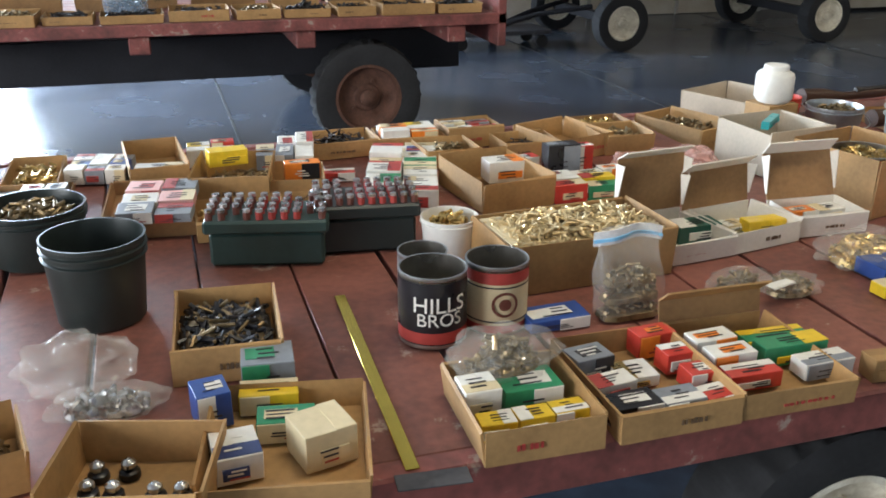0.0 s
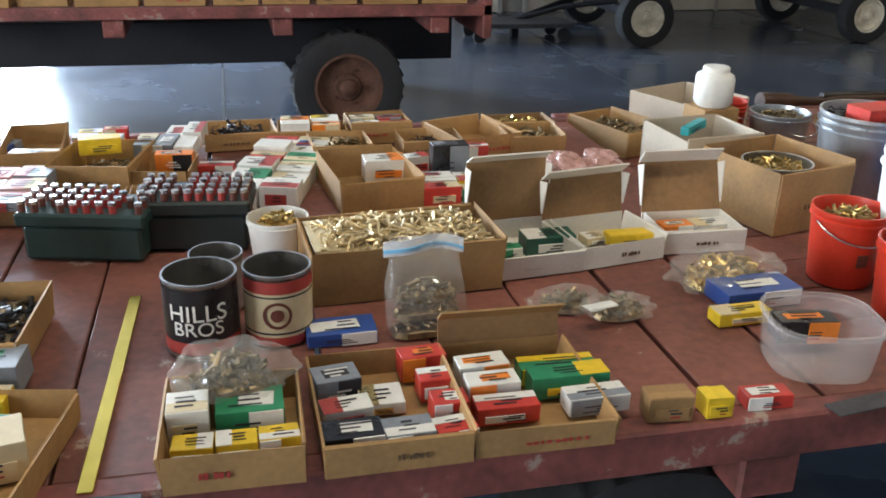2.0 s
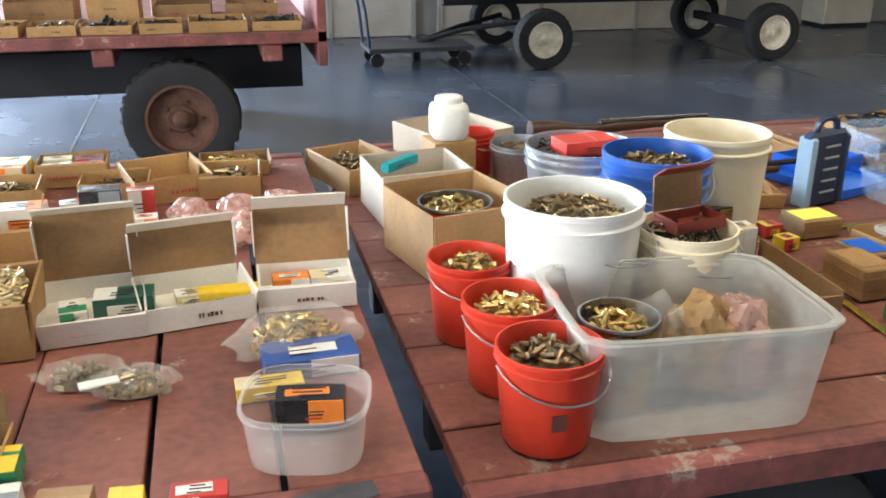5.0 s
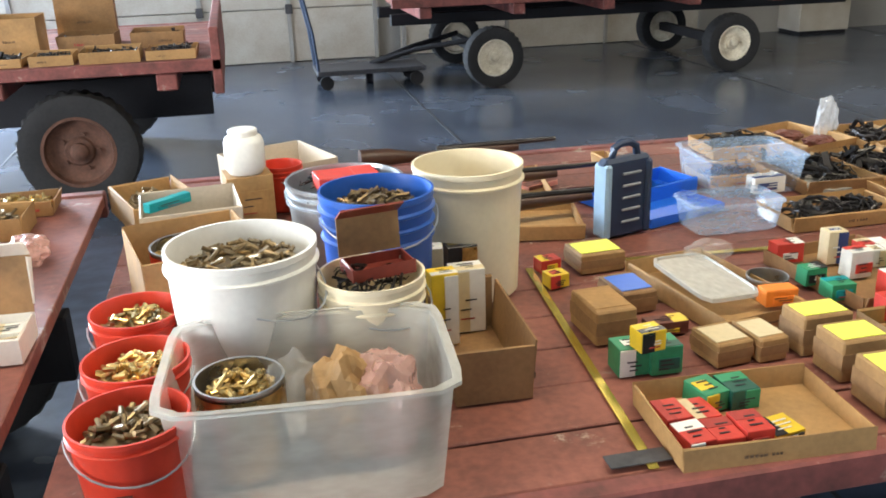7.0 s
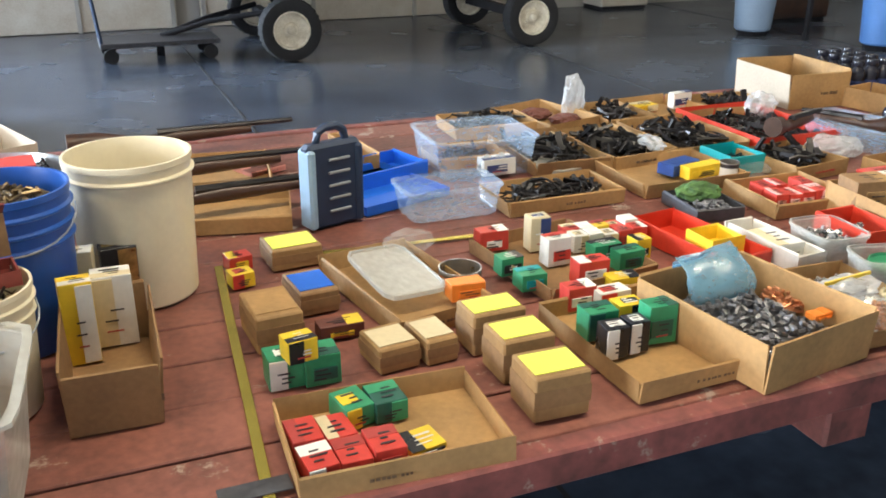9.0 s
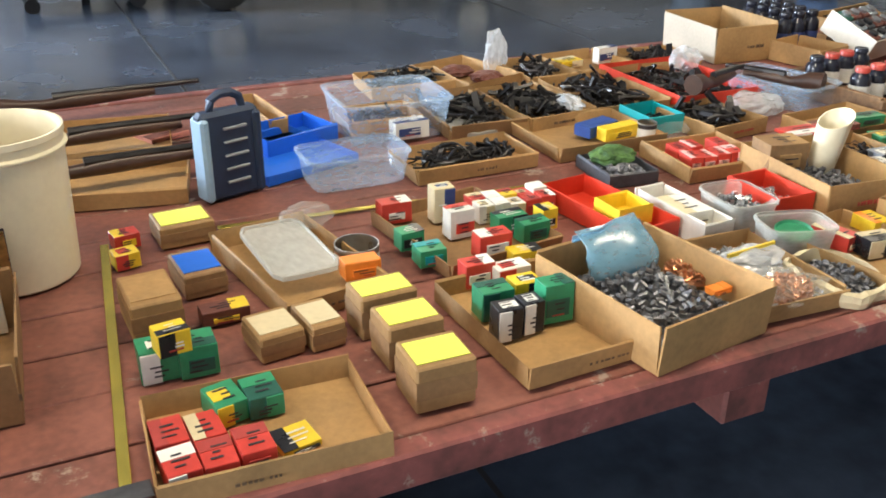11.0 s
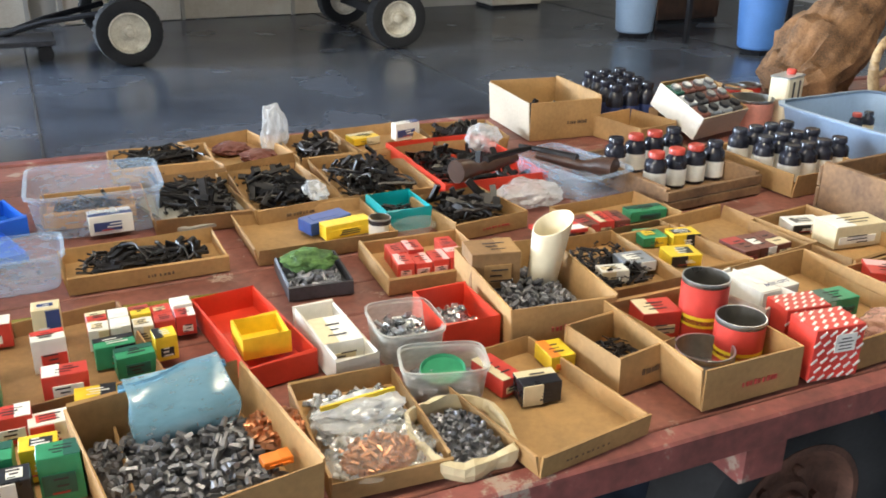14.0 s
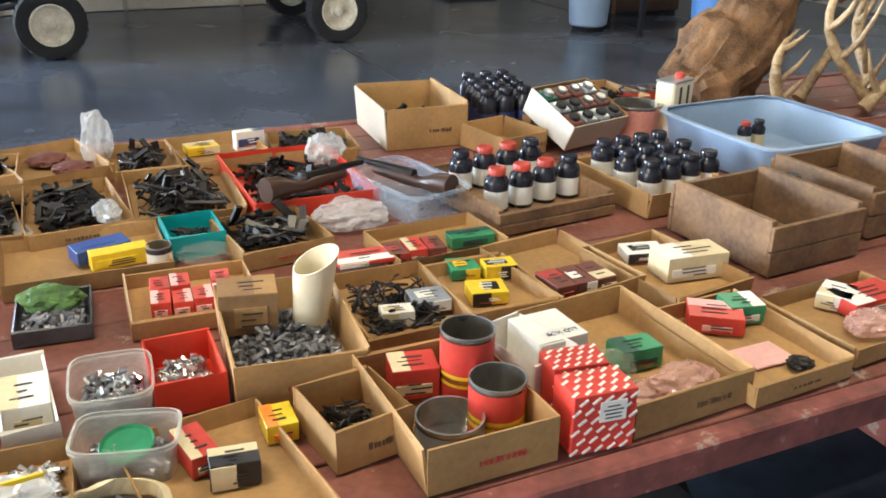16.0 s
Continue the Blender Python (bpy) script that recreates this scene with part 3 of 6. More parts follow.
def carton_rows(x, y, z, rz, w, d, h, nx, ny, mats, faces=("white", "cream", "inkred")):
    cw, cd = w / nx, d / ny
    for j in range(ny):
        for i in range(nx):
            if RND.random() < 0.06:
                continue
            px, py = local(x, y, rz, -w / 2 + cw * (i + 0.5), -d / 2 + cd * (j + 0.5))
            carton(px, py, z, rz + RND.uniform(-3, 3), cw * 0.94, cd * 0.92, h * RND.uniform(0.85, 1.15), RND.choice(mats), RND.choice(faces))


def label_box(x, y, z, rz, w, d, h, m="card", top="neon"):
    g = thing("taped_carton", x, y, z, rz, "brown taped carton with bright yellow label on top" if top == "neon" else "brown carton with pale paper label on top", "carton", "labelled cartons")
    bm = bmesh.new()
    block(bm, 0, 0, 0, w, d, h, bevel=0.004)
    part("body", bm, m, g)
    bm = bmesh.new()
    block(bm, 0, 0, h + 0.0005, w * 0.88, d * 0.72, 0.0015)
    part("label", bm, top, g)
    bm = bmesh.new()
    block(bm, 0, 0, h * 0.3, w + 0.002, d + 0.002, h * 0.4)
    part("tape_band", bm, "card2", g)
    return g


def bucket(x, y, z, r, h, m, fill="", label="", bail=True, taper=0.86, ribs=2, level=0.93):
    g = thing("bucket", x, y, z, 0, label, "bucket", "buckets on the wagon")
    rb = r * taper
    bm = bmesh.new()
    at = lambda k: rb + (r - rb) * k
    pr = [(rb * 0.96, 0.0), (rb, 0.006)]
    for i in range(ribs):
        k = 0.98 - 0.1 * (ribs - i)
        pr += [(at(k) * 0.985, h * (k - 0.012)), (at(k) * 1.035, h * k), (at(k) * 1.035, h * (k + 0.012)), (at(k) * 0.985, h * (k + 0.024))]
    pr += [(r * 0.985, h * 0.955), (r * 1.0, h * 0.96), (r * 1.0, h), (r * 0.955, h), (r * 0.94, h * 0.95), (rb * 0.95, 0.02), (0.01, 0.02)]
    lathe(bm, pr, 40, caps=False)
    part("body", bm, m, g, smooth=True)
    if m == "redpl" and r > 0.1:
        bm = bmesh.new()
        block(bm, -0.012, -at(0.42) - 0.0015, h * 0.34, 0.03, 0.003, 0.034)
        part("moulded_mark", bm, "leather", g)
    if bail:
        bm = bmesh.new()
        a0 = RND.uniform(-0.6, 0.2)
        pts = [(r * 1.04 * math.cos(a0 + math.pi * k / 14), -r * 1.06 * math.sin(math.pi * k / 14) * 0.9 - 0.01, h * 0.86 - 0.45 * r * math.sin(math.pi * k / 14)) for k in range(15)]
        tube(bm, pts, 0.0022, 6)
        part("wire_bail", bm, "tin", g, smooth=True)
    if fill:
        heap_in(fill, x, y, z + h * level - 0.035, 0, 1.66 * at(level), 1.66 * at(level), 0.04, True, 1.3 if r > 0.12 else 0.8)
    return g


def tin_can(x, y, z, r, h, m, label, band=None, word=()):
    g = thing("tin_can", x, y, z, 0, label, "tin can")
    bm = bmesh.new()
    lathe(bm, [(r * 0.97, 0), (r, 0.003), (r, 0.008), (r * 0.98, 0.012), (r * 0.98, h - 0.01), (r, h - 0.006), (r, h), (r * 0.95, h), (r * 0.95, 0.01), (0.01, 0.01)], 36, caps=False)
    part("body", bm, "tinin", g, smooth=True)
    bm = bmesh.new()
    lathe(bm, [(r * 1.006, 0.01), (r * 1.006, h - 0.012)], 36, caps=False)
    part("printed_wrap", bm, m, g, smooth=True)
    bm = bmesh.new()
    lathe(bm, [(r * 1.0, h - 0.006), (r * 1.015, h - 0.003), (r * 1.01, h + 0.001), (r * 0.96, h + 0.001), (r * 0.955, h - 0.006)], 36, caps=False)
    part("rim", bm, "tin", g, smooth=True)
    if band:
        for zz, hh, bmname in band:
            bm = bmesh.new()
            lathe(bm, [(r * 1.012, h * zz), (r * 1.012, h * (zz + hh))], 36, caps=False)
            part("band", bm, bmname, g, smooth=True)
    for txt, zz, size, mm in word:
        cu = bpy.data.curves.new("lettering", "FONT")
        cu.body, cu.size, cu.extrude, cu.align_x = txt, size, 0.0006, "CENTER"
        tmp = bpy.data.objects.new("lettering", cu)
        me = bpy.data.meshes.new_from_object(tmp)
        bpy.data.objects.remove(tmp)
        for v in me.vertices:
            a = v.co.x / r - math.pi / 2 - 0.08
            v.co = Vector(((r * 1.012 + 0.001 + v.co.z) * math.cos(a), (r * 1.012 + 0.001 + v.co.z) * math.sin(a), h * zz + v.co.y))
        me.materials.clear()
        me.materials.append(M[mm])
        ob = new("lettering", me)
        ob.parent = g
    return g


def medallion(x, y, z, r, up):
    """A round printed emblem wrapped on a can's front."""
    bm = bmesh.new()
    lathe(bm, [(0.030, 0), (0.030, 0.001), (0.024, 0.001), (0.024, 0.0)], 28, caps=False)
    lathe(bm, [(0.014, 0), (0.014, 0.001), (0.001, 0.001)], 20)
    for v in bm.verts:
        a = v.co.x / r - math.pi / 2 - 0.08
        v.co = Vector(((r + 0.001 + v.co.z) * math.cos(a), (r + 0.001 + v.co.z) * math.sin(a), up + v.co.y))
    can = [o for o in bpy.data.objects if o.name.startswith("tin_can")][-1]
    part("emblem", bm, "leather", can)


def tub(x, y, z, rz, w, d, h, m="clear", fill="", label="clear plastic tub on the wagon deck", power=5.0, taper=0.88, level=0.4):
    g = thing("plastic_tub", x, y, z, rz, label, "tub", "plastic tubs")
    bm = bmesh.new()
    lathe(bm, [(0.5 * taper, 0.002), (0.5 * (taper + 0.1 * (1 - taper)), 0.004), (0.49, h - 0.008)], 40, Matrix.Diagonal((w, d, 1, 1)), power=power, caps=False)
    bm.faces.new([v for v in bm.verts if v.co.z < 0.003])
    part("shell", bm, m, g, smooth=True)
    bm = bmesh.new()
    lathe(bm, [(0.485, h - 0.01), (0.515, h - 0.008), (0.515, h), (0.485, h + 0.001)], 40, Matrix.Diagonal((w, d, 1, 1)), power=power, caps=False)
    part("rim", bm, m, g, smooth=True)
    if fill:
        heap_in(fill, x, y, z + 0.008, rz, w * taper * 0.93, d * taper * 0.93, h * level, more=max(0.5, w * d / 0.03))
    return g


def bag(x, y, z, rz, w, d, h, m="bag", fill="", label="crumpled clear plastic bag", seed=0, zip_=""):
    g = thing("plastic_bag", x, y, z, rz, label if len(label.split()) > 3 else label + " in a tray", "bag", "plastic bags")
    bm = bmesh.new()
    bmesh.ops.create_icosphere(bm, subdivisions=4, radius=0.5)
    for v in bm.verts:
        n = v.co.normalized()
        k = 1 + 0.30 * noise.noise(n * 2.2 + Vector((seed * 3.1, 0, 0))) + 0.13 * abs(noise.noise(n * 6 + Vector((0, seed * 1.7, 0)))) + 0.05 * noise.noise(n * 15)
        v.co = Vector((n.x * w * 0.52 * k, n.y * d * 0.52 * k, max(0.001, h * (0.42 + 0.55 * n.z * k))))
    part("film", bm, m, g)
    if zip_:
        bm = bmesh.new()
        block(bm, 0, 0, h * 0.9, w * 0.95, 0.006, h * 0.16)
        for v in bm.verts:
            v.co.y += 0.012 * math.sin(v.co.x * 30)
        part("zip_top", bm, zip_, g)
    if fill:
        heap_in(fill, x, y, z + 0.002, rz, w * 0.8, d * 0.78, h * 0.72, True, max(0.35, w * d / 0.03))
    return g


def zip_pouch(x, y, z, rz, w, d, h, fill, label, lean=0.0, m="bag", top="whitebag"):
    """A flat-bottomed zip bag: bulging below, pinched to a thin header with a coloured zip."""
    g = thing("plastic_bag", x, y, z, rz, label, "bag", "plastic bags")
    bm = bmesh.new()
    rows = []
    for k in range(9):
        u = k / 8
        depth = d * (0.75 + 0.5 * math.sin(math.pi * min(1, u * 1.25))) * (1 - u) ** 0.6 + 0.004
        ring = []
        for i in range(28):
            a = 2 * math.pi * i / 28
            c, sn = math.cos(a), math.sin(a)
            p = Vector((w * 0.5 * (1 + 0.06 * math.sin(u * 5)) * math.copysign(abs(c) ** 0.5, c), depth * 0.5 * math.copysign(abs(sn) ** 0.8, sn) + lean * u * u, h * u))
            p.y += 0.012 * noise.noise(p * 22 + Vector((x * 7, 0, 0))) * (0.3 + u)
            p.x += 0.008 * noise.noise(p * 18 + Vector((0, y * 7, 3)))
            p.z += 0.008 * noise.noise(p * 25) * u
            ring.append(bm.verts.new(p))
        rows.append(ring)
    for a, b in zip(rows, rows[1:]):
        for i in range(28):
            bm.faces.new((a[i], a[(i + 1) % 28], b[(i + 1) % 28], b[i]))
    part("film", bm, m, g, smooth=True)
    for name, z0, hh, mm in (("header", 0.86, 0.16, top), ("zip_strip", 0.9, 0.035, "zipblue")):
        bm = bmesh.new()
        ex = 0.0015 if name == "zip_strip" else 0.0
        for i in range(13):
            u = i / 12 - 0.5
            yy = lean + 0.012 * math.sin(u * 7) - 0.006 - ex
            for zz in (z0, z0 + hh):
                for o in (-0.0016 - ex, 0.0016 + ex):
                    bm.verts.new((u * w * 1.04, yy + o, h * zz - 0.12 * w * u * u * 2))
        bm.verts.ensure_lookup_table()
        v = bm.verts
        for i in range(12):
            a, b = i * 4, i * 4 + 4
            for c0, c1 in ((0, 1), (1, 3), (3, 2), (2, 0)):
                bm.faces.new((v[a + c0], v[a + c1], v[b + c1], v[b + c0]))
        part(name, bm, mm, g, smooth=True)
    if fill:
        f = FILLS[fill]
        for lev in range(3):
            pile(x, y, z + 0.004 + lev * h * 0.19, rz, w * (0.92 - 0.06 * lev), d * (1.0 - 0.22 * lev), f[0], 60, 0.045, 0.005, h * 0.19, False, f[4], f[5], f[6])
    return g


M["zipblue"] = mat("pale_blue_zip", (0.20, 0.48, 0.72), 0.4)


def bottle(x, y, z, r, h, cap="black", band="white"):
    g = thing("powder_bottle", x, y, z, RND.uniform(-30, 30), "black plastic powder bottle with white label" if cap == "black" else "black plastic powder bottle with red cap", "bottle", "powder bottles")
    bm = bmesh.new()
    lathe(bm, [(r * 0.94, 0), (r, 0.004), (r, h * 0.68), (r * 0.9, h * 0.76), (r * 0.62, h * 0.82), (r * 0.58, h * 0.86)], 20)
    part("body", bm, "bottle", g, smooth=True)
    bm = bmesh.new()
    lathe(bm, [(r * 0.68, h * 0.85), (r * 0.72, h * 0.86), (r * 0.72, h * 0.975), (r * 0.66, h), (r * 0.5, h), (r * 0.48, h * 0.99)], 18)
    part("cap", bm, "cap_red" if cap == "red" else "bottle", g, smooth=True)
    bm = bmesh.new()
    lathe(bm, [(r * 1.012, h * 0.08), (r * 1.012, h * 0.5)], 20, caps=False)
    part("label", bm, band, g, smooth=True)
    return g


def crate(x, y, z, rz, w, d, h, label="old wooden slatted crate holding bottles"):
    g = thing("wooden_crate", x, y, z, rz, label, "crate")
    n = max(2, int(h / 0.055))
    sh = h / n
    for s in (-1, 1):
        for i in range(n):
            bm = bmesh.new()
            block(bm, 0, s * (d / 2 - 0.006), i * sh + 0.002, w, 0.014, sh - 0.005, bevel=0.002)
            part("slat", bm, "palewood", g)
        bm = bmesh.new()
        block(bm, s * (w / 2 - 0.012), 0, 0.001, 0.02, d - 0.026, h * 1.08, bevel=0.002)
        part("end_board", bm, "palewood", g)
    bm = bmesh.new()
    block(bm, 0, 0, 0.001, w - 0.05, d - 0.026, 0.01)
    part("bottom", bm, "palewood", g)
    return g


def rifle(x, y, z, rz, L, label="old rifle with dark walnut stock"):
    g = thing("rifle", x, y, z, rz, label, "rifle", "old rifles")
    bm = bmesh.new()
    tube(bm, [(-L * 0.5, 0, 0.05), (-L * 0.36, 0, 0.048), (-L * 0.24, 0, 0.04), (-L * 0.16, 0, 0.035), (-0.02, 0, 0.04), (L * 0.3, 0, 0.04)], [0.04, 0.036, 0.022, 0.02, 0.026, 0.016], 10)
    part("stock", bm, "walnut", g, smooth=True)
    bm = bmesh.new()
    tube(bm, [(-L * 0.12, 0, 0.06), (0.1, 0, 0.062), (L * 0.5, 0, 0.06)], [0.016, 0.012, 0.009], 8)
    part("barrel", bm, "gun", g, smooth=True)


M["pinkbag"] = clear("pinkish_bag_film", (0.66, 0.38, 0.32), 0.5, 0.25)
M["leatherbox"] = mat("red_leatherette", (0.24, 0.04, 0.025), 0.5, 0, 0.3, 10)
M["bluebin"] = mat("blue_waste_bin_plastic", (0.10, 0.25, 0.60), 0.45, 0, 0.12, 4)


def shell_case(x, y, z, rz, w, d, h, m):
    g = thing("shell_case", x, y, z, rz, "dark plastic shotgun shell case with rows of red shells", "ammo case", "shell cases")
    bm = bmesh.new()
    block(bm, 0, 0, 0, w * 0.92, d * 0.9, h * 0.72, bevel=0.008)
    part("body", bm, m, g)
    bm = bmesh.new()
    block(bm, 0, 0, h * 0.72, w, d, h * 0.28, bevel=0.006)
    part("tray", bm, m, g)
    nx, ny = 10, 4
    for j in range(ny):
        for i in range(nx):
            if RND.random() < 0.08:
                continue
            bm = bmesh.new()
            px, py = -w * 0.45 + w * 0.9 * i / (nx - 1), -d * 0.38 + d * 0.76 * j / (ny - 1)
            bmesh.ops.create_cone(bm, cap_ends=True, segments=8, radius1=0.0095, radius2=0.0095, depth=0.03, matrix=Matrix.Translation((px, py, h + 0.007)))
            s = part("shell", bm, "inkred" if (i // 4) % 2 else "leather", g)
            bm = bmesh.new()
            bmesh.ops.create_cone(bm, cap_ends=True, segments=8, radius1=0.0102, radius2=0.0102, depth=0.008, matrix=Matrix.Translation((px, py, h + 0.0245)))
            part("shell_head", bm, "silver", s)


def strip(x0, y0, x1, y1, z, w, m, label):
    L, a = math.hypot(x1 - x0, y1 - y0), math.degrees(math.atan2(y1 - y0, x1 - x0))
    bm = bmesh.new()
    block(bm, 0, 0, 0, L, w, 0.003, bevel=0.001)
    ob = part("measuring_tape" if m == "tape" else "metal_plate", bm, m)
    ob.matrix_basis = pose((x0 + x1) / 2, (y0 + y1) / 2, z + 0.003, 0, 0, a)
    tagged(ob, label, "tape measure" if m == "tape" else "metal plate")


def jar(x, y, z, r, h):
    g = thing("plastic_jar", x, y, z, 0, "white plastic jug standing in a carton", "jar")
    bm = bmesh.new()
    lathe(bm, [(r * 0.8, 0), (r, 0.02), (r, h * 0.7), (r * 0.92, h * 0.8), (r * 0.7, h * 0.86)], 20, power=3)
    part("body", bm, "whitepl", g, smooth=True)
    bm = bmesh.new()
    lathe(bm, [(r * 0.74, h * 0.86), (r * 0.74, h * 0.97), (r * 0.68, h)], 20)
    part("lid", bm, "whitepl", g, smooth=True)


def lid_sheet(x, y, z, rz, w, d):
    g = thing("plastic_cover", x, y, z, rz, "flat milky plastic tub cover", "cover")
    bm = bmesh.new()
    lathe(bm, [(0.5, 0), (0.5, 0.012), (0.47, 0.014), (0.46, 0.008)], 32, Matrix.Diagonal((w, d, 1, 1)), power=8)
    part("sheet", bm, "milky", g)


def cut_bag(x, y, z, w, d):
    g = thing("cut_paper_bag", x, y, z, 0, "torn cream bag rolled down round grey lead shot", "bag")
    bm = bmesh.new()
    lathe(bm, [(0.46, 0), (0.5, 0.02), (0.5, 0.04), (0.45, 0.046), (0.44, 0.02)], 36, Matrix.Diagonal((w, d, 1, 1)), power=3, caps=False)
    for v in bm.verts:
        k = 1 + 0.12 * noise.noise(v.co * 18)
        v.co = Vector((v.co.x * k, v.co.y * k, v.co.z * (1 + 0.25 * noise.noise(v.co * 30 + Vector((5, 0, 0))))))
    part("paper", bm, "cream", g)
    pile(x, y, z + 0.003, 0, w * 0.88, d * 0.88, "lead", 420, 0.01, 0.005, 0.035, True, "lead_shot", "bed of fine grey lead shot", "lead shot")


def reloading_die(x, y, z, base):
    g = thing("reloading_die", x, y, z, RND.uniform(0, 90), "small chrome topped reloading die in a tray", "die", "reloading dies")
    bm = bmesh.new()
    lathe(bm, [(0.016, 0), (0.018, 0.004), (0.017, 0.014), (0.01, 0.018)], 18)
    part("base", bm, base, g, smooth=True)
    bm = bmesh.new()
    lathe(bm, [(0.008, 0.017), (0.012, 0.022), (0.012, 0.03), (0.006, 0.036), (0.001, 0.037)], 18)
    part("cap", bm, "silver", g, smooth=True)


def disc(x, y, z, r):
    bm = bmesh.new()
    lathe(bm, [(r * 0.6, 0), (r * 0.95, 0.004), (r, 0.012), (r * 0.96, 0.014), (r * 0.9, 0.006), (0.01, 0.005)], 28)
    ob = part("round_tray", bm, "green", smooth=True)
    ob.matrix_basis = pose(x, y, z, 8, -6, 0)
    tagged(ob, "round green plastic lid lying on bullets", "lid")


def scoop(x, y, z):
    bm = bmesh.new()
    lathe(bm, [(0.036, 0), (0.04, 0.01), (0.05, 0.17), (0.047, 0.17), (0.037, 0.012), (0.01, 0.012)], 24)
    for v in bm.verts:
        if v.co.z > 0.1:
            v.co.z += v.co.x * 0.6
    ob = part("plastic_scoop", bm, "creampl", smooth=True)
    ob.matrix_basis = pose(x, y, z, 4, 6, 0)
    tagged(ob, "cream plastic pouring scoop standing in a box", "scoop")


def toolbox(x, y, z, rz, w, d, h):
    g = thing("tool_case", x, y, z, rz, "navy blue plastic tool case standing upright", "tool case")
    bm = bmesh.new()
    block(bm, 0, 0, 0, w, d, h * 0.86, bevel=0.012)
    part("body", bm, "navypl", g)
    for i in range(5):
        bm = bmesh.new()
        block(bm, w * 0.06, -d / 2 - 0.003, h * (0.16 + 0.13 * i), w * 0.4, 0.008, 0.008, bevel=0.002)
        part("rib", bm, "grey", g)
    for s in (-1, 1):
        bm = bmesh.new()
        block(bm, s * w * 0.44, 0, 0.004, w * 0.14, d + 0.02, h * 0.8, bevel=0.008)
        # the left side is painted paler, as if light falls on it
        part("side_bumper", bm, "sidelit" if s < 0 else "navypl", g)
    bm = bmesh.new()
    tube(bm, [(-w * 0.28, 0, h * 0.84), (-w * 0.24, 0, h * 0.95), (-w * 0.1, 0, h), (w * 0.1, 0, h), (w * 0.24, 0, h * 0.95), (w * 0.28, 0, h * 0.84)], 0.013, 8)
    part("handle", bm, "navypl", g, smooth=True)


def tin_box(x, y, z, rz):
    """A box propped up at the back, filled with square tins with round caps."""
    tilt = Matrix.Translation((0, -0.13, 0.02)) @ Matrix.Rotation(radians(24), 4, "X")
    g = thing("cardboard_box", x, y, z, rz, "tilted white and brown box of grey tins", "box", "boxes on the wagons")
    for name, cx, cy, cz, sx, sy, sz, mm in (("bottom", 0, 0.13, 0, 0.31, 0.26, 0.006, "card"), ("front_wall", 0, 0, 0, 0.31, 0.005, 0.11, "cardg"), ("back_wall", 0, 0.26, 0, 0.31, 0.005, 0.11, "card"), ("side_wall", -0.155, 0.13, 0, 0.005, 0.26, 0.11, "cardw"), ("side_wall", 0.155, 0.13, 0, 0.005, 0.26, 0.11, "card")):
        bm = bmesh.new()
        block(bm, cx, cy, cz, sx, sy, sz)
        bmesh.ops.transform(bm, matrix=tilt, verts=bm.verts)
        part(name, bm, mm, g)
    bm = bmesh.new()
    block(bm, 0, 0.1, 0, 0.28, 0.05, 0.105)
    part("prop_block", bm, "card2", g)
    for j in range(3):
        for i in range(4):
            bm = bmesh.new()
            px, py = -0.112 + 0.075 * i, 0.05 + 0.08 * j
            block(bm, px, py, 0.006, 0.066, 0.07, 0.104, bevel=0.006)
            bmesh.ops.transform(bm, matrix=tilt, verts=bm.verts)
            t = part("tin", bm, "dkgreen" if (i, j) == (0, 2) else RND.choice(("plate", "tin", "leather")), g)
            bm = bmesh.new()
            lathe(bm, [(0.022, 0.11), (0.022, 0.122), (0.015, 0.124)], 14, Matrix.Translation((px, py, 0)))
            bmesh.ops.transform(bm, matrix=tilt, verts=bm.verts)
            part("tin_cap", bm, RND.choice(("steel_dark", "tin")), t)


def solvent_can(x, y, z, rz):
    g = thing("metal_can", x, y, z, rz, "cream rectangular metal can with a red cap", "can")
    bm = bmesh.new()
    block(bm, 0, 0, 0, 0.15, 0.09, 0.23, bevel=0.008)
    part("body", bm, "creampl", g)
    for s in (-0.025, 0.03):
        bm = bmesh.new()
        block(bm, s, -0.0465, 0.02, 0.012, 0.003, 0.19)
        part("stripe", bm, "ink", g)
    bm = bmesh.new()
    block(bm, 0, 0, 0.226, 0.154, 0.094, 0.008, bevel=0.003)
    part("top_seam", bm, "tin", g)
    bm = bmesh.new()
    lathe(bm, [(0.02, 0.233), (0.02, 0.252), (0.016, 0.255)], 16, Matrix.Translation((0.03, 0, 0)))
    part("cap", bm, "cap_red", g)


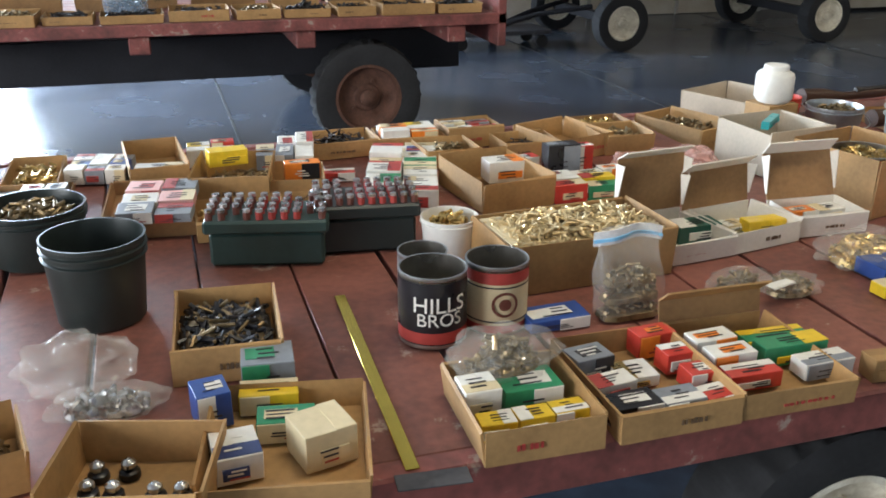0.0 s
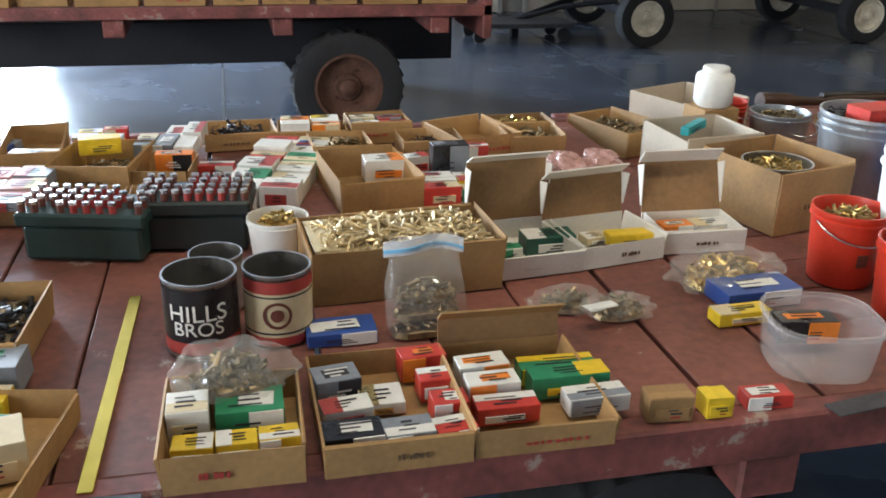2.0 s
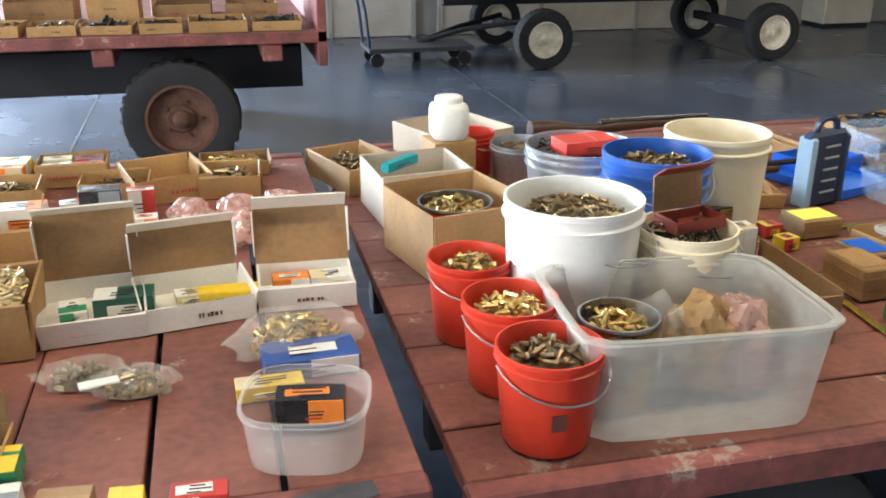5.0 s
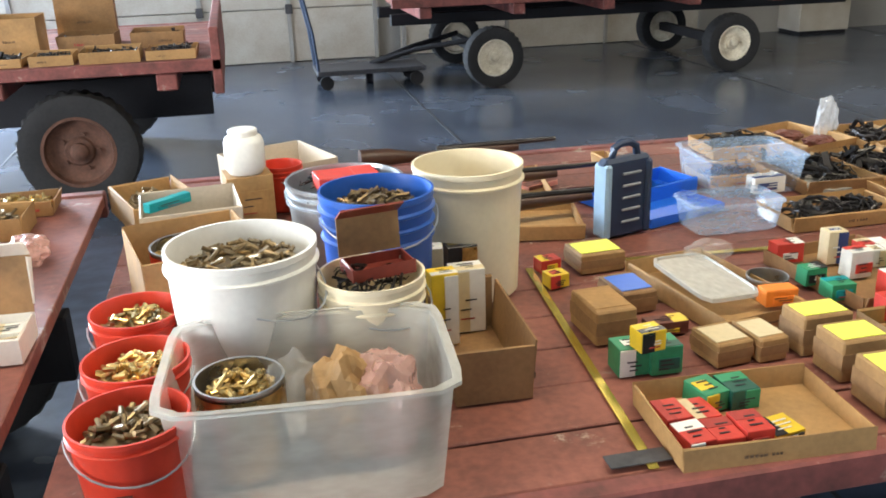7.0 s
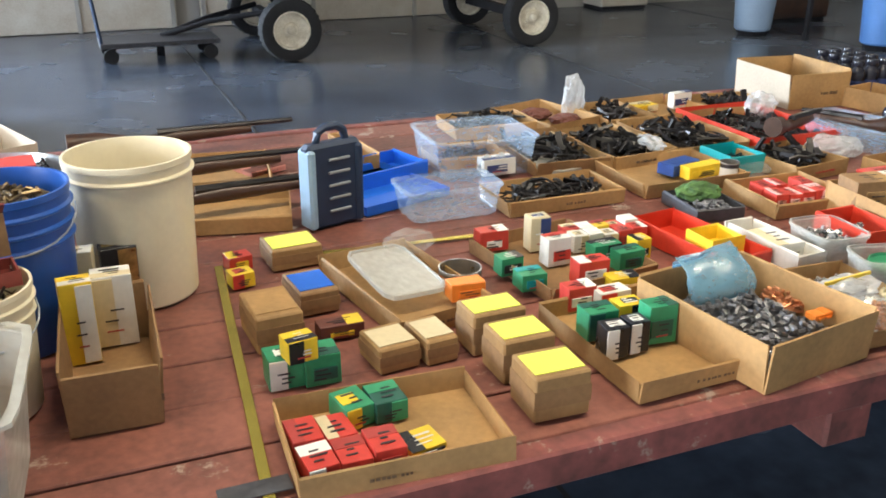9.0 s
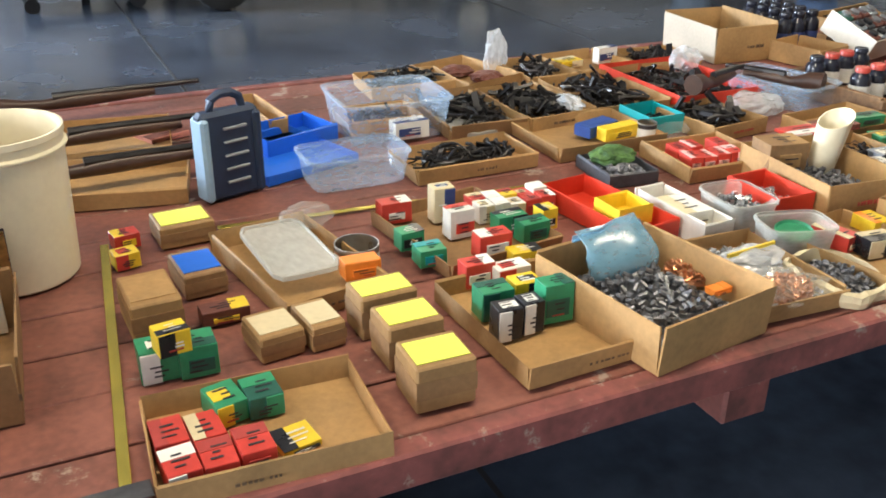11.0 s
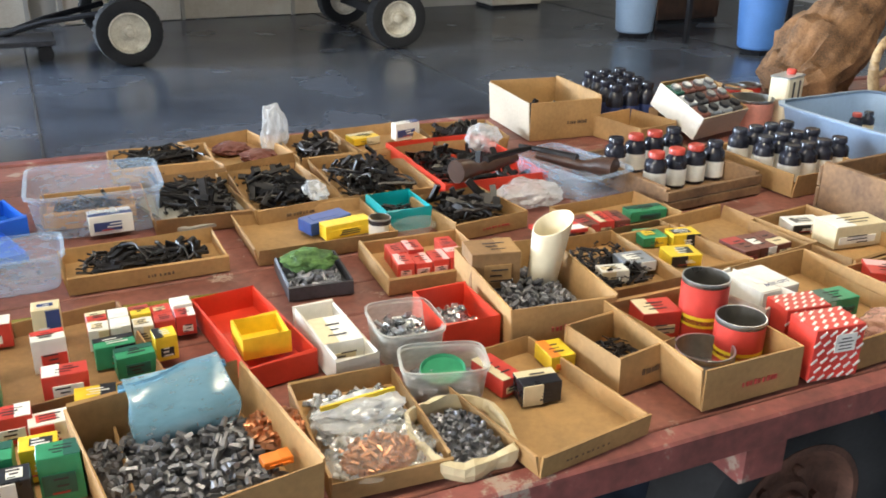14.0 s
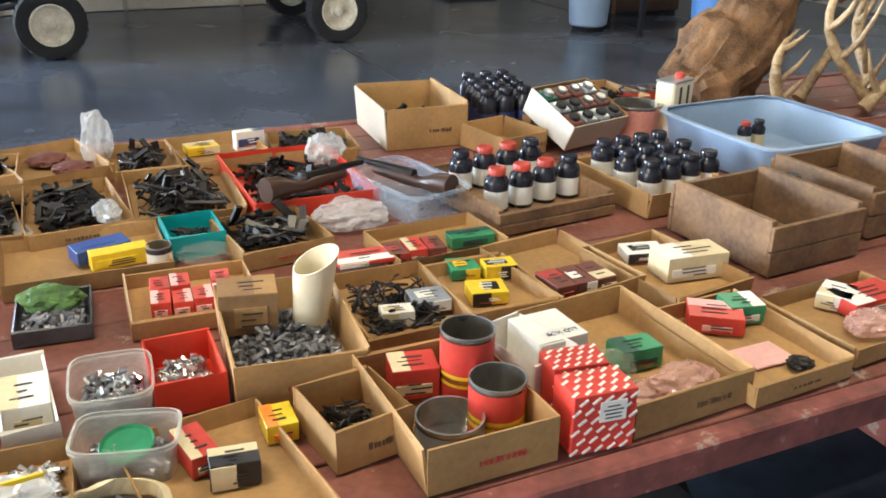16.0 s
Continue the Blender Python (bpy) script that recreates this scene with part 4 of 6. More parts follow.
def deer_mount(x, y, z):
    """A stuffed neck and head leaning back from its broad chest, one plain mesh."""
    bm = bmesh.new()
    spine = [Vector(p) for p in ((-0.22, 0, 0.05), (-0.13, 0, 0.09), (0.0, 0, 0.16), (0.14, 0, 0.26), (0.25, 0, 0.38), (0.33, 0, 0.48), (0.42, -0.02, 0.56), (0.55, -0.04, 0.56), (0.70, -0.06, 0.50), (0.79, -0.07, 0.46))]
    tube(bm, spine, [0.12, 0.19, 0.22, 0.20, 0.165, 0.13, 0.125, 0.095, 0.062, 0.045], 28)
    for sd in (-1, 1):
        tube(bm, [(0.36, sd * 0.08, 0.6), (0.30, sd * 0.16, 0.66), (0.24, sd * 0.22, 0.68)], [0.02, 0.04, 0.006], 10)
    bmesh.ops.subdivide_edges(bm, edges=bm.edges[:], cuts=2, use_grid_fill=True)
    for v in bm.verts:
        n = v.co.normalized()
        v.co += n * (0.07 * noise.noise(v.co * 7) + 0.035 * noise.noise(v.co * 19) + 0.022 * noise.noise(v.co * 52))
        v.co.z = max(v.co.z, 0.002)
    ob = part("deer_mount", bm, "hide", smooth=True)
    ob.matrix_basis = pose(x, y, z + 0.003, 0, 0, 8)
    tagged(ob, "brown stuffed deer shoulder mount resting on the wagon", "deer mount")


def antler(x, y, z, rz, L, seed, lie=0.0):
    """A main beam sweeping out and back in, with tines rising from it."""
    r = random.Random(seed)
    bm = bmesh.new()
    spine = [Vector((L * 0.42 * math.sin(k / 10 * 2.7), L * 0.12 * math.sin(k / 10 * 3.4), 0.03 + L * (k / 10) ** 0.92)) for k in range(11)]
    tube(bm, spine, [0.034, 0.027, 0.026, 0.025, 0.024, 0.022, 0.02, 0.017, 0.013, 0.008, 0.002], 12)
    for k, ln in ((1, 0.3), (3, 0.42), (5, 0.40), (7, 0.26)):
        b, d = spine[k], Vector((-0.55 + r.uniform(-0.2, 0.2), r.uniform(-0.5, 0.5), 0.25))
        pts = [b + d * (L * ln * u) + Vector((0, 0, L * ln * 0.9 * u * u)) for u in (0, 0.25, 0.5, 0.75, 1)]
        tube(bm, pts, [0.02, 0.017, 0.013, 0.009, 0.002], 10)
    for v in bm.verts:
        v.co += 0.004 * noise.noise_vector(v.co * 28)
    if lie:
        bmesh.ops.rotate(bm, cent=(0, 0, 0), matrix=Matrix.Rotation(radians(lie), 3, "Y"), verts=bm.verts)
        low = min(v.co.z for v in bm.verts)
        bmesh.ops.translate(bm, vec=(0, 0, 0.002 - low), verts=bm.verts)
    ob = part("antler", bm, "antler", smooth=True)
    ob.matrix_basis = pose(x, y, z, 0, 0, rz)
    tagged(ob, "weathered tan deer antler with several points", "antler", "antlers")


def waste_bin(x, y, m):
    g = thing("waste_bin", x, y, 0, 0, "grey plastic waste bin on the shed floor" if m == "greybin" else "blue plastic bin with black liner", "waste bin")
    bm = bmesh.new()
    lathe(bm, [(0.2, 0.06), (0.22, 0.08), (0.27, 0.8), (0.29, 0.8), (0.29, 0.84), (0.26, 0.84), (0.21, 0.1)], 32)
    part("body", bm, m, g, smooth=True)
    bm = bmesh.new()
    lathe(bm, [(0.17, 0), (0.2, 0.06)], 16)
    part("dolly", bm, "steel_dark", g)
    if m == "bluebin":
        bm = bmesh.new()
        lathe(bm, [(0.295, 0.7), (0.31, 0.84), (0.29, 0.87), (0.25, 0.8)], 28, caps=False)
        part("liner", bm, "black", g)


def flat_cart(x, y):
    g = thing("flat_cart", x, y, 0, 0, "low grey platform cart with upright handle", "cart")
    bm = bmesh.new()
    block(bm, 0.1, 0, 0.16, 1.2, 0.6, 0.05, bevel=0.008)
    part("platform", bm, "plate", g)
    for sx in (-0.4, 0.6):
        for sy in (-0.24, 0.24):
            bm = bmesh.new()
            lathe(bm, [(0.03, -0.02), (0.075, -0.02), (0.075, 0.02), (0.03, 0.02)], 18, Matrix.Translation((sx, sy, 0.075)) @ Matrix.Rotation(radians(90), 4, "X"))
            part("caster", bm, "rubber", g)
    bm = bmesh.new()
    for s in (-0.24, 0.24):
        tube(bm, [(-0.48, s, 0.2), (-0.52, s, 0.6), (-0.6, s, 1.0)], 0.018, 8)
    tube(bm, [(-0.6, -0.24, 1.0), (-0.6, 0.24, 1.0)], 0.018, 8)
    part("handle", bm, "navypl", g, smooth=True)


def chest(x, y, w, d, h, m, label):
    g = thing("cabinet", x, y, 0, 0, label, "cabinet")
    bm = bmesh.new()
    block(bm, 0, 0, 0.05, w, d, h - 0.1, bevel=0.01)
    part("body", bm, m, g)
    bm = bmesh.new()
    block(bm, 0, 0, h - 0.05, w + 0.02, d + 0.02, 0.05, bevel=0.01)
    part("top", bm, m, g)
    bm = bmesh.new()
    block(bm, 0, 0, 0, w - 0.06, d - 0.06, 0.05)
    part("plinth", bm, "steel_dark", g)


def red_table(x, y):
    g = thing("long_table", x, y, 0, 0, "red covered table beyond the wagons", "table")
    bm = bmesh.new()
    block(bm, 0, 0, 0.72, 2.4, 0.8, 0.05, bevel=0.006)
    part("tabletop", bm, "redpl", g)
    for sx in (-1.1, 1.1):
        for sy in (-0.33, 0.33):
            bm = bmesh.new()
            block(bm, sx, sy, 0, 0.05, 0.05, 0.72)
            part("leg", bm, "steel_dark", g)


def tow_bar(x, y):
    g = thing("tow_bar", x, y, 0, 0, "dark steel wagon drawbar reaching forward", "drawbar")
    for s in (-1, 1):
        bm = bmesh.new()
        tube(bm, [(0.5, s * 0.35, 0.45), (-0.1, s * 0.12, 0.35), (-0.6, 0, 0.2)], 0.03, 8)
        part("bar", bm, "steel_dark", g)
    bm = bmesh.new()
    block(bm, -0.62, 0, 0, 0.08, 0.08, 0.2)
    part("foot", bm, "steel_dark", g)


# ---- things ----
# ---- goods on the first wagon ----
open_box(0.164, 0.957, 0.843, -1.5, 0.224, 0.258, 0.07)
open_box(0.428, 0.981, 0.843, 0.1, 0.250, 0.313, 0.06)
open_box(0.686, 0.988, 0.843, -1.0, 0.251, 0.319, 0.05, lid=0.05)
open_box(0.565, 1.606, 0.843, 2.9, 0.454, 0.259, 0.13)
pile(0.565, 1.606, 0.843 + 0.105, 2.9, 0.435, 0.24, "palebrass", 850, 0.042, 0.0042, 0.032, name="loose_casings", label="flat layers of pale brass rifle casings in a box", cat="casings")
carton(0.38, 1.60, 0.85, 3, 0.06, 0.2, 0.115, "cream", "cream")
open_box(0.904, 1.659, 0.843, 5.9, 0.225, 0.247, 0.06, "cardw", lid=0.165, lid_tilt=2)
open_box(1.128, 1.672, 0.843, 9.7, 0.250, 0.207, 0.06, "cardw", lid=0.11, lid_tilt=10)
open_box(1.395, 1.683, 0.843, -1.8, 0.233, 0.156, 0.06, "cardw", lid=0.14, lid_tilt=22)
open_box(0.588, 2.225, 0.843, 6.5, 0.247, 0.332, 0.1)
open_box(0.868, 2.660, 0.843, 0.6, 0.212, 0.170, 0.06, fill="dark")
open_box(1.025, 2.661, 0.843, 15.2, 0.240, 0.290, 0.08)
open_box(-0.451, 2.750, 0.843, 4.5, 0.181, 0.362, 0.08)
open_box(-0.203, 2.492, 0.843, -11.8, 0.233, 0.306, 0.09, fill="oldbrass")
open_box(-0.021, 2.428, 0.843, -7.7, 0.160, 0.199, 0.07)
open_box(-0.467, 2.324, 0.843, -3.7, 0.252, 0.403, 0.05, "card2")
open_box(-0.515, 0.911, 0.843, -15.3, 0.241, 0.206, 0.09)
for i in range(10):
    kx, ky = local(-0.515, 0.911, -15.3, -0.08 + 0.053 * (i % 4) + RND.uniform(-0.012, 0.012), -0.065 + 0.06 * (i // 4) + RND.uniform(-0.01, 0.01))
    reloading_die(kx, ky, 0.850, RND.choice(("black", "gun")))
open_box(-0.267, 0.958, 0.843, -10.8, 0.269, 0.311, 0.06)
open_box(-0.333, 1.400, 0.843, -3.9, 0.214, 0.291, 0.08)
pile(-0.333, 1.400, 0.87, -3.9, 0.2, 0.275, "black", 330, 0.05, 0.006, 0.035, name="loose_clips", label="heap of glossy black stripper clips", cat="clips")
pile(-0.333, 1.400, 0.885, -3.9, 0.17, 0.24, "oldbrass", 45, 0.04, 0.005, 0.03)
open_box(-0.777, 1.056, 0.843, 12.2, 0.153, 0.174, 0.08, fill="oldbrass")
open_box(-0.827, 2.738, 0.843, -0.5, 0.172, 0.301, 0.05, fill="brass", level=0.7)
bucket(-0.590, 1.642, 0.843, 0.114, 0.2, "blackpl", label="black plastic bucket with faded printing", bail=False, taper=0.85)
bucket(-0.757, 2.056, 0.843, 0.130, 0.15, "blackpl", "oldbrass", label="black plastic bucket full of casings", bail=False)
shell_case(-0.172, 1.905, 0.843, -13.3, 0.32, 0.17, 0.125, "greenpl")
shell_case(0.092, 1.928, 0.843, -7.3, 0.286, 0.179, 0.135, "blackpl")
tin_can(0.107, 1.334, 0.843, 0.075, 0.165, "black", "black coffee can with white and red lettering", band=[(0.08, 0.16, "inkred")], word=[("HILLS", 0.53, 0.05, "white"), ("BROS", 0.34, 0.042, "white")])
tin_can(0.263, 1.355, 0.843, 0.071, 0.16, "cream", "open red and cream coffee can", band=[(0.76, 0.17, "inkred"), (0.03, 0.12, "inkred"), (0.7, 0.025, "ink"), (0.19, 0.025, "ink")])
medallion(0.263, 1.355, 0.843, 0.0725, 0.075)
tin_can(0.137, 1.515, 0.843, 0.059, 0.13, "tin", "plain open tin can")
bucket(0.289, 1.778, 0.843, 0.078, 0.11, "whitepl", "brass", label="small white plastic tub of brass casings", bail=False, ribs=1)
zip_pouch(0.57, 1.30, 0.843, 2, 0.165, 0.075, 0.21, "oldbrass", "standing zip bag full of brass rifle casings", 0.03)
bag(0.911, 1.356, 0.843, 0, 0.16, 0.1, 0.05, fill="oldbrass", label="small clear bag of dull brass casings", seed=30)
bag(1.016, 1.299, 0.843, 0, 0.16, 0.1, 0.05, fill="oldbrass", label="small clear bag of dull brass casings", seed=31)
bag(1.346, 1.420, 0.843, 0, 0.26, 0.2, 0.08, fill="brass", label="bulging clear bag of bright brass casings", seed=32)
bag(0.165, 1.056, 0.893, 0, 0.2, 0.14, 0.09, fill="oldbrass", label="crumpled zip bag over a box", seed=33)
bag(-0.632, 1.326, 0.843, 0, 0.2, 0.15, 0.11, label="large crumpled clear plastic bag", seed=34)
bag(-0.569, 1.206, 0.843, 0, 0.2, 0.1, 0.05, fill="silver", label="bag of bright small parts", seed=35)
carton(0.955, 1.262, 0.888, 12, 0.075, 0.03, 0.003, "white", "white", "small white paper tag on a bag")
carton(0.388, 1.310, 0.844, 1.8, 0.147, 0.08, 0.028, "blue", "white")
carton(1.366, 1.321, 0.844, 2.9, 0.197, 0.1, 0.04, "blue", "white")
carton(1.276, 1.223, 0.844, 2.3, 0.132, 0.05, 0.03, "yellow", "cream")
tub(1.331, 1.020, .843, -13.2, 0.223, .21, .11, "neutral", power=3.2)
carton(1.344, 1.090, 0.864, -8.6, 0.128, 0.06, 0.05, "black", "orange")
carton(0.938, 0.894, 0.844, -5.6, 0.085, 0.05, 0.05, "card", "card")
carton(1.031, 0.887, 0.844, -0.4, 0.054, 0.045, 0.042, "yellow", "yellow")
carton(1.142, 0.896, 0.844, -4.4, 0.092, 0.045, 0.028, "red", "white")
carton(0.356, 0.894, 0.856, 1.6, 0.109, 0.06, 0.035, "black", "white")
carton(0.452, 0.884, 0.856, 1.3, 0.086, 0.06, 0.035, "grey", "white")
carton(0.533, 0.883, 0.856, 6.3, 0.073, 0.05, 0.03, "red", "white")
carton(0.539, 0.954, 0.856, 0.1, 0.065, 0.05, 0.04, "red", "white")
carton(0.528, 1.027, 0.856, 2.0, 0.062, 0.05, 0.045, "red", "white")
carton(0.520, 1.107, 0.856, 4.1, 0.089, 0.05, 0.05, "red", "orange")
carton(0.348, 1.057, 0.856, 7.4, 0.085, 0.06, 0.05, "grey", "ink")
carton(0.356, 0.972, 0.856, 8.0, 0.091, 0.05, 0.035, "white", "inkred")
carton(0.425, 1.008, 0.856, 0.6, 0.079, 0.07, 0.025, "white", "brass")
carton(0.639, 0.928, 0.856, -1.1, 0.115, 0.05, 0.035, "red", "white")
carton(0.628, 0.986, 0.856, 0.7, 0.099, 0.05, 0.05, "white", "orange")
carton(0.626, 1.053, 0.856, 3.3, 0.098, 0.05, 0.05, "white", "orange")
carton(0.775, 1.047, 0.856, -2.5, 0.152, 0.05, 0.035, "green", "yellow")
carton(0.780, 0.994, 0.856, 1.0, 0.153, 0.05, 0.045, "green", "yellow")
carton(0.810, 0.929, 0.856, 1.4, 0.117, 0.05, 0.035, "white", "grey")
carton(0.095, 0.905, 0.856, -3.0, 0.068, 0.045, 0.035, "yellow", "white")
carton(0.166, 0.905, 0.856, 0.2, 0.068, 0.045, 0.035, "yellow", "white")
carton(0.236, 0.908, 0.856, 0.6, 0.068, 0.045, 0.035, "yellow", "white")
carton(0.087, 0.983, 0.856, 0.8, 0.069, 0.07, 0.065, "white", "cream")
carton(0.191, 0.994, 0.856, -0.4, 0.116, 0.08, 0.05, "green", "white")
carton_rows(-0.445, 2.248, 0.894, -7.4, 0.209, 0.314, 0.03, 2, 3, ['white', 'pink', 'yellow', 'grey'])
carton_rows(0.336, 2.430, 0.844, -16.1, 0.235, 0.617, 0.06, 2, 6, ['red', 'white', 'green', 'white'])
carton_rows(-0.011, 2.714, 0.874, -10.0, 0.196, 0.299, 0.05, 3, 2, ['white', 'grey'])
carton_rows(-0.626, 2.777, 0.844, -10.5, 0.196, 0.205, 0.05, 3, 3, ['white', 'blue', 'grey'])
carton_rows(0.387, 2.576, 0.844, -16.0, 0.105, 0.200, 0.05, 2, 3, ['white', 'green', 'blue'])
carton(-0.223, 2.565, 0.914, 8.0, 0.126, 0.06, 0.05, "yellow", "yellow")
carton(0.007, 2.474, 0.874, -3.9, 0.115, 0.05, 0.055, "orange", "black")
carton(0.134, 2.514, 0.844, -6.6, 0.113, 0.05, 0.03, "red", "white")
carton(-0.436, 2.644, 0.874, -9.0, 0.153, 0.05, 0.03, "white", "cream")
carton(0.649, 2.306, 0.864, 0.8, 0.131, 0.08, 0.07, "white", "orange")
carton(0.864, 2.328, 0.844, -0.2, 0.118, 0.06, 0.12, "black", "grey")
carton(0.97, 2.40, 0.844, 5, 0.08, 0.05, 0.09, "red", "white")
carton(0.99, 2.22, 0.844, 2, 0.07, 0.05, 0.06, "white", "orange")
carton(0.834, 2.114, 0.844, 3.0, 0.098, 0.07, 0.045, "white", "inkred")
carton(0.773, 2.411, 0.844, 11.0, 0.077, 0.05, 0.06, "white", "red")
carton(0.522, 2.675, 0.844, 3.2, 0.081, 0.05, 0.05, "white", "cream")
carton(1.102, 2.238, 0.844, 9.3, 0.078, 0.06, 0.04, "white", "inkred")
carton(0.972, 1.667, 0.854, 0.8, 0.134, 0.07, 0.05, "dkgreen", "white")
carton(0.858, 1.661, 0.854, 8.5, 0.061, 0.08, 0.03, "white", "green")
carton(1.213, 1.673, 0.854, -0.9, 0.144, 0.05, 0.035, "yellow", "yellow")
carton(1.117, 1.705, 0.854, 8.7, 0.066, 0.05, 0.02, "cream", "white")
carton(1.363, 1.726, 0.854, 1.4, 0.091, 0.05, 0.03, "orange", "white")
carton(1.460, 1.722, 0.854, 2.5, 0.101, 0.06, 0.03, "white", "cream")
bag(1.116, 2.290, 0.843, 0, 0.12, 0.17, 0.075, "pinkbag", label="filled bag of pinkish copper bullets", seed=85)
bag(1.256, 2.315, 0.843, 0, 0.12, 0.17, 0.075, "pinkbag", label="filled bag of pinkish copper bullets", seed=86)
bag(1.388, 2.314, 0.843, 0, 0.12, 0.17, 0.075, "pinkbag", label="filled bag of pinkish copper bullets", seed=87)
bag(1.115, 2.125, 0.843, 0, 0.12, 0.17, 0.075, "pinkbag", label="filled bag of pinkish copper bullets", seed=88)
bag(1.254, 2.128, 0.843, 0, 0.12, 0.17, 0.075, "pinkbag", label="filled bag of pinkish copper bullets", seed=89)
carton(-0.278, 1.123, 0.854, -8.6, 0.109, 0.06, 0.04, "yellow", "cream")
carton(-0.261, 1.022, 0.854, -9.1, 0.103, 0.06, 0.04, "green", "cream")
carton(-0.267, 1.221, 0.854, -4.9, 0.103, 0.09, 0.06, "grey", "green")
carton(-0.385, 1.105, 0.854, 9.7, 0.062, 0.07, 0.07, "blue", "white")
carton(-0.212, 0.939, 0.854, 13.8, 0.094, 0.09, 0.07, "cream", "cream")
carton(-0.357, 0.940, 0.854, 3.5, 0.078, 0.09, 0.05, "white", "navyink")
carton(-0.387, 1.297, 0.844, -3.3, 0.116, 0.04, 0.04, "cream", "cream")
strip(-0.050, 1.588, -0.072, 0.860, .842, .026, "tape", "long yellow metal measuring tape on the planks")
strip(1.249, 0.839, 1.427, 0.863, .8445, .045, "plate", "worn grey metal plate on the wagon edge")
strip(-0.111, 0.826, 0.016, 0.815, .8445, .045, "plate", "worn grey metal plate on the wagon edge")
# the back row of the first wagon
carton_rows(-1.795, 2.860, .844, -0.3, 0.200, 0.183, .055, 2, 3, ['white','red','green','white','yellow'])
open_box(-1.566, 2.860, .843, 0.1, 0.216, 0.193, 0.074, "card2", "brass", .8)
open_box(-1.354, 2.860, .843, 2.5, 0.178, 0.182, 0.051, "card2", "brass", .8)
open_box(-1.121, 2.860, .843, 0.9, 0.258, 0.209, 0.069, "card")
carton_rows(-1.121, 2.860, .851, 0.9, 0.233, 0.179, 0.071, 2, 2, ['white', 'red', 'white', 'green'])
carton_rows(-0.257, 2.860, .844, -2.6, 0.170, 0.164, .055, 2, 3, ['white','red','green','white','yellow'])
open_box(0.211, 2.860, .843, 3.9, 0.247, 0.196, 0.058, "card", "dark", .8)
open_box(0.469, 2.860, .843, -3.4, 0.240, 0.183, 0.056, "card")
carton_rows(0.469, 2.860, .851, -3.4, 0.216, 0.158, 0.066, 2, 3, ['yellow', 'white', 'orange'])
open_box(0.717, 2.860, .843, 2.7, 0.226, 0.175, 0.076, "card")
carton_rows(0.717, 2.860, .851, 2.7, 0.203, 0.151, 0.055, 2, 3, ['white', 'grey', 'cream'])
open_box(1.262, 2.860, .843, 0.5, 0.235, 0.173, 0.052, "card2", "brass", .8)
carton_rows(-1.805, 2.620, .844, -3.4, 0.180, 0.196, .055, 2, 3, ['white','red','green','white','yellow'])
open_box(-1.592, 2.620, .843, -1.7, 0.207, 0.180, 0.079, "card2", "brass", .8)
open_box(-1.385, 2.620, .843, -1.4, 0.178, 0.176, 0.071, "card2")
carton_rows(-1.385, 2.620, .851, -1.4, 0.160, 0.151, 0.065, 2, 2, ['white', 'red', 'white', 'green'])
open_box(-1.174, 2.620, .843, -3.7, 0.213, 0.184, 0.069, "card2")
carton_rows(-1.174, 2.620, .851, -3.7, 0.191, 0.158, 0.062, 3, 3, ['yellow', 'white', 'orange'])
open_box(0.549, 2.620, .843, 2.6, 0.203, 0.173, 0.071, "card", "oldbrass", .8)
open_box(1.241, 2.620, .843, -1.5, 0.192, 0.186, 0.077, "card", "oldbrass", .8)
open_box(-1.776, 2.380, .843, -0.5, 0.247, 0.184, 0.073, "card", "brass", .8)
carton_rows(-1.531, 2.380, .844, -3.5, 0.203, 0.163, .055, 2, 3, ['white','red','green','white','yellow'])
open_box(-1.288, 2.380, .843, 2.3, 0.242, 0.177, 0.064, "card")
carton_rows(-1.288, 2.380, .851, 2.3, 0.218, 0.152, 0.075, 3, 3, ['white', 'blue', 'green', 'red'])
carton_rows(-1.041, 2.380, .844, -0.5, 0.211, 0.188, .055, 2, 3, ['white','red','green','white','yellow'])
open_box(-0.805, 2.380, .843, -2.7, 0.220, 0.203, 0.075, "card2")
carton_rows(-0.805, 2.380, .851, -2.7, 0.198, 0.175, 0.064, 3, 3, ['white', 'grey', 'cream'])
open_box(-1.781, 2.150, .843, 0.1, 0.239, 0.183, 0.056, "card")
carton_rows(-1.781, 2.150, .851, 0.1, 0.215, 0.157, 0.059, 3, 2, ['white', 'grey', 'cream'])
carton_rows(-1.553, 2.150, .844, -0.8, 0.177, 0.179, .055, 2, 3, ['white','red','green','white','yellow'])
open_box(-1.351, 2.150, .843, -3.9, 0.188, 0.177, 0.074, "card")
carton_rows(-1.351, 2.150, .851, -3.9, 0.169, 0.152, 0.068, 3, 3, ['white', 'grey', 'cream'])
carton_rows(-1.135, 2.150, .844, -1.9, 0.205, 0.199, .055, 2, 3, ['white','red','green','white','yellow'])
carton_rows(-0.886, 2.150, .844, 2.5, 0.239, 0.190, .055, 2, 3, ['white','red','green','white','yellow'])
open_box(-0.236, 2.150, .843, 0.9, 0.239, 0.209, 0.058, "card", "brass", .8)
open_box(0.002, 2.150, .843, -1.0, 0.206, 0.172, 0.058, "card", "dark", .8)
carton_rows(0.847, 2.150, .844, -0.6, 0.242, 0.164, .055, 2, 3, ['white','red','green','white','yellow'])
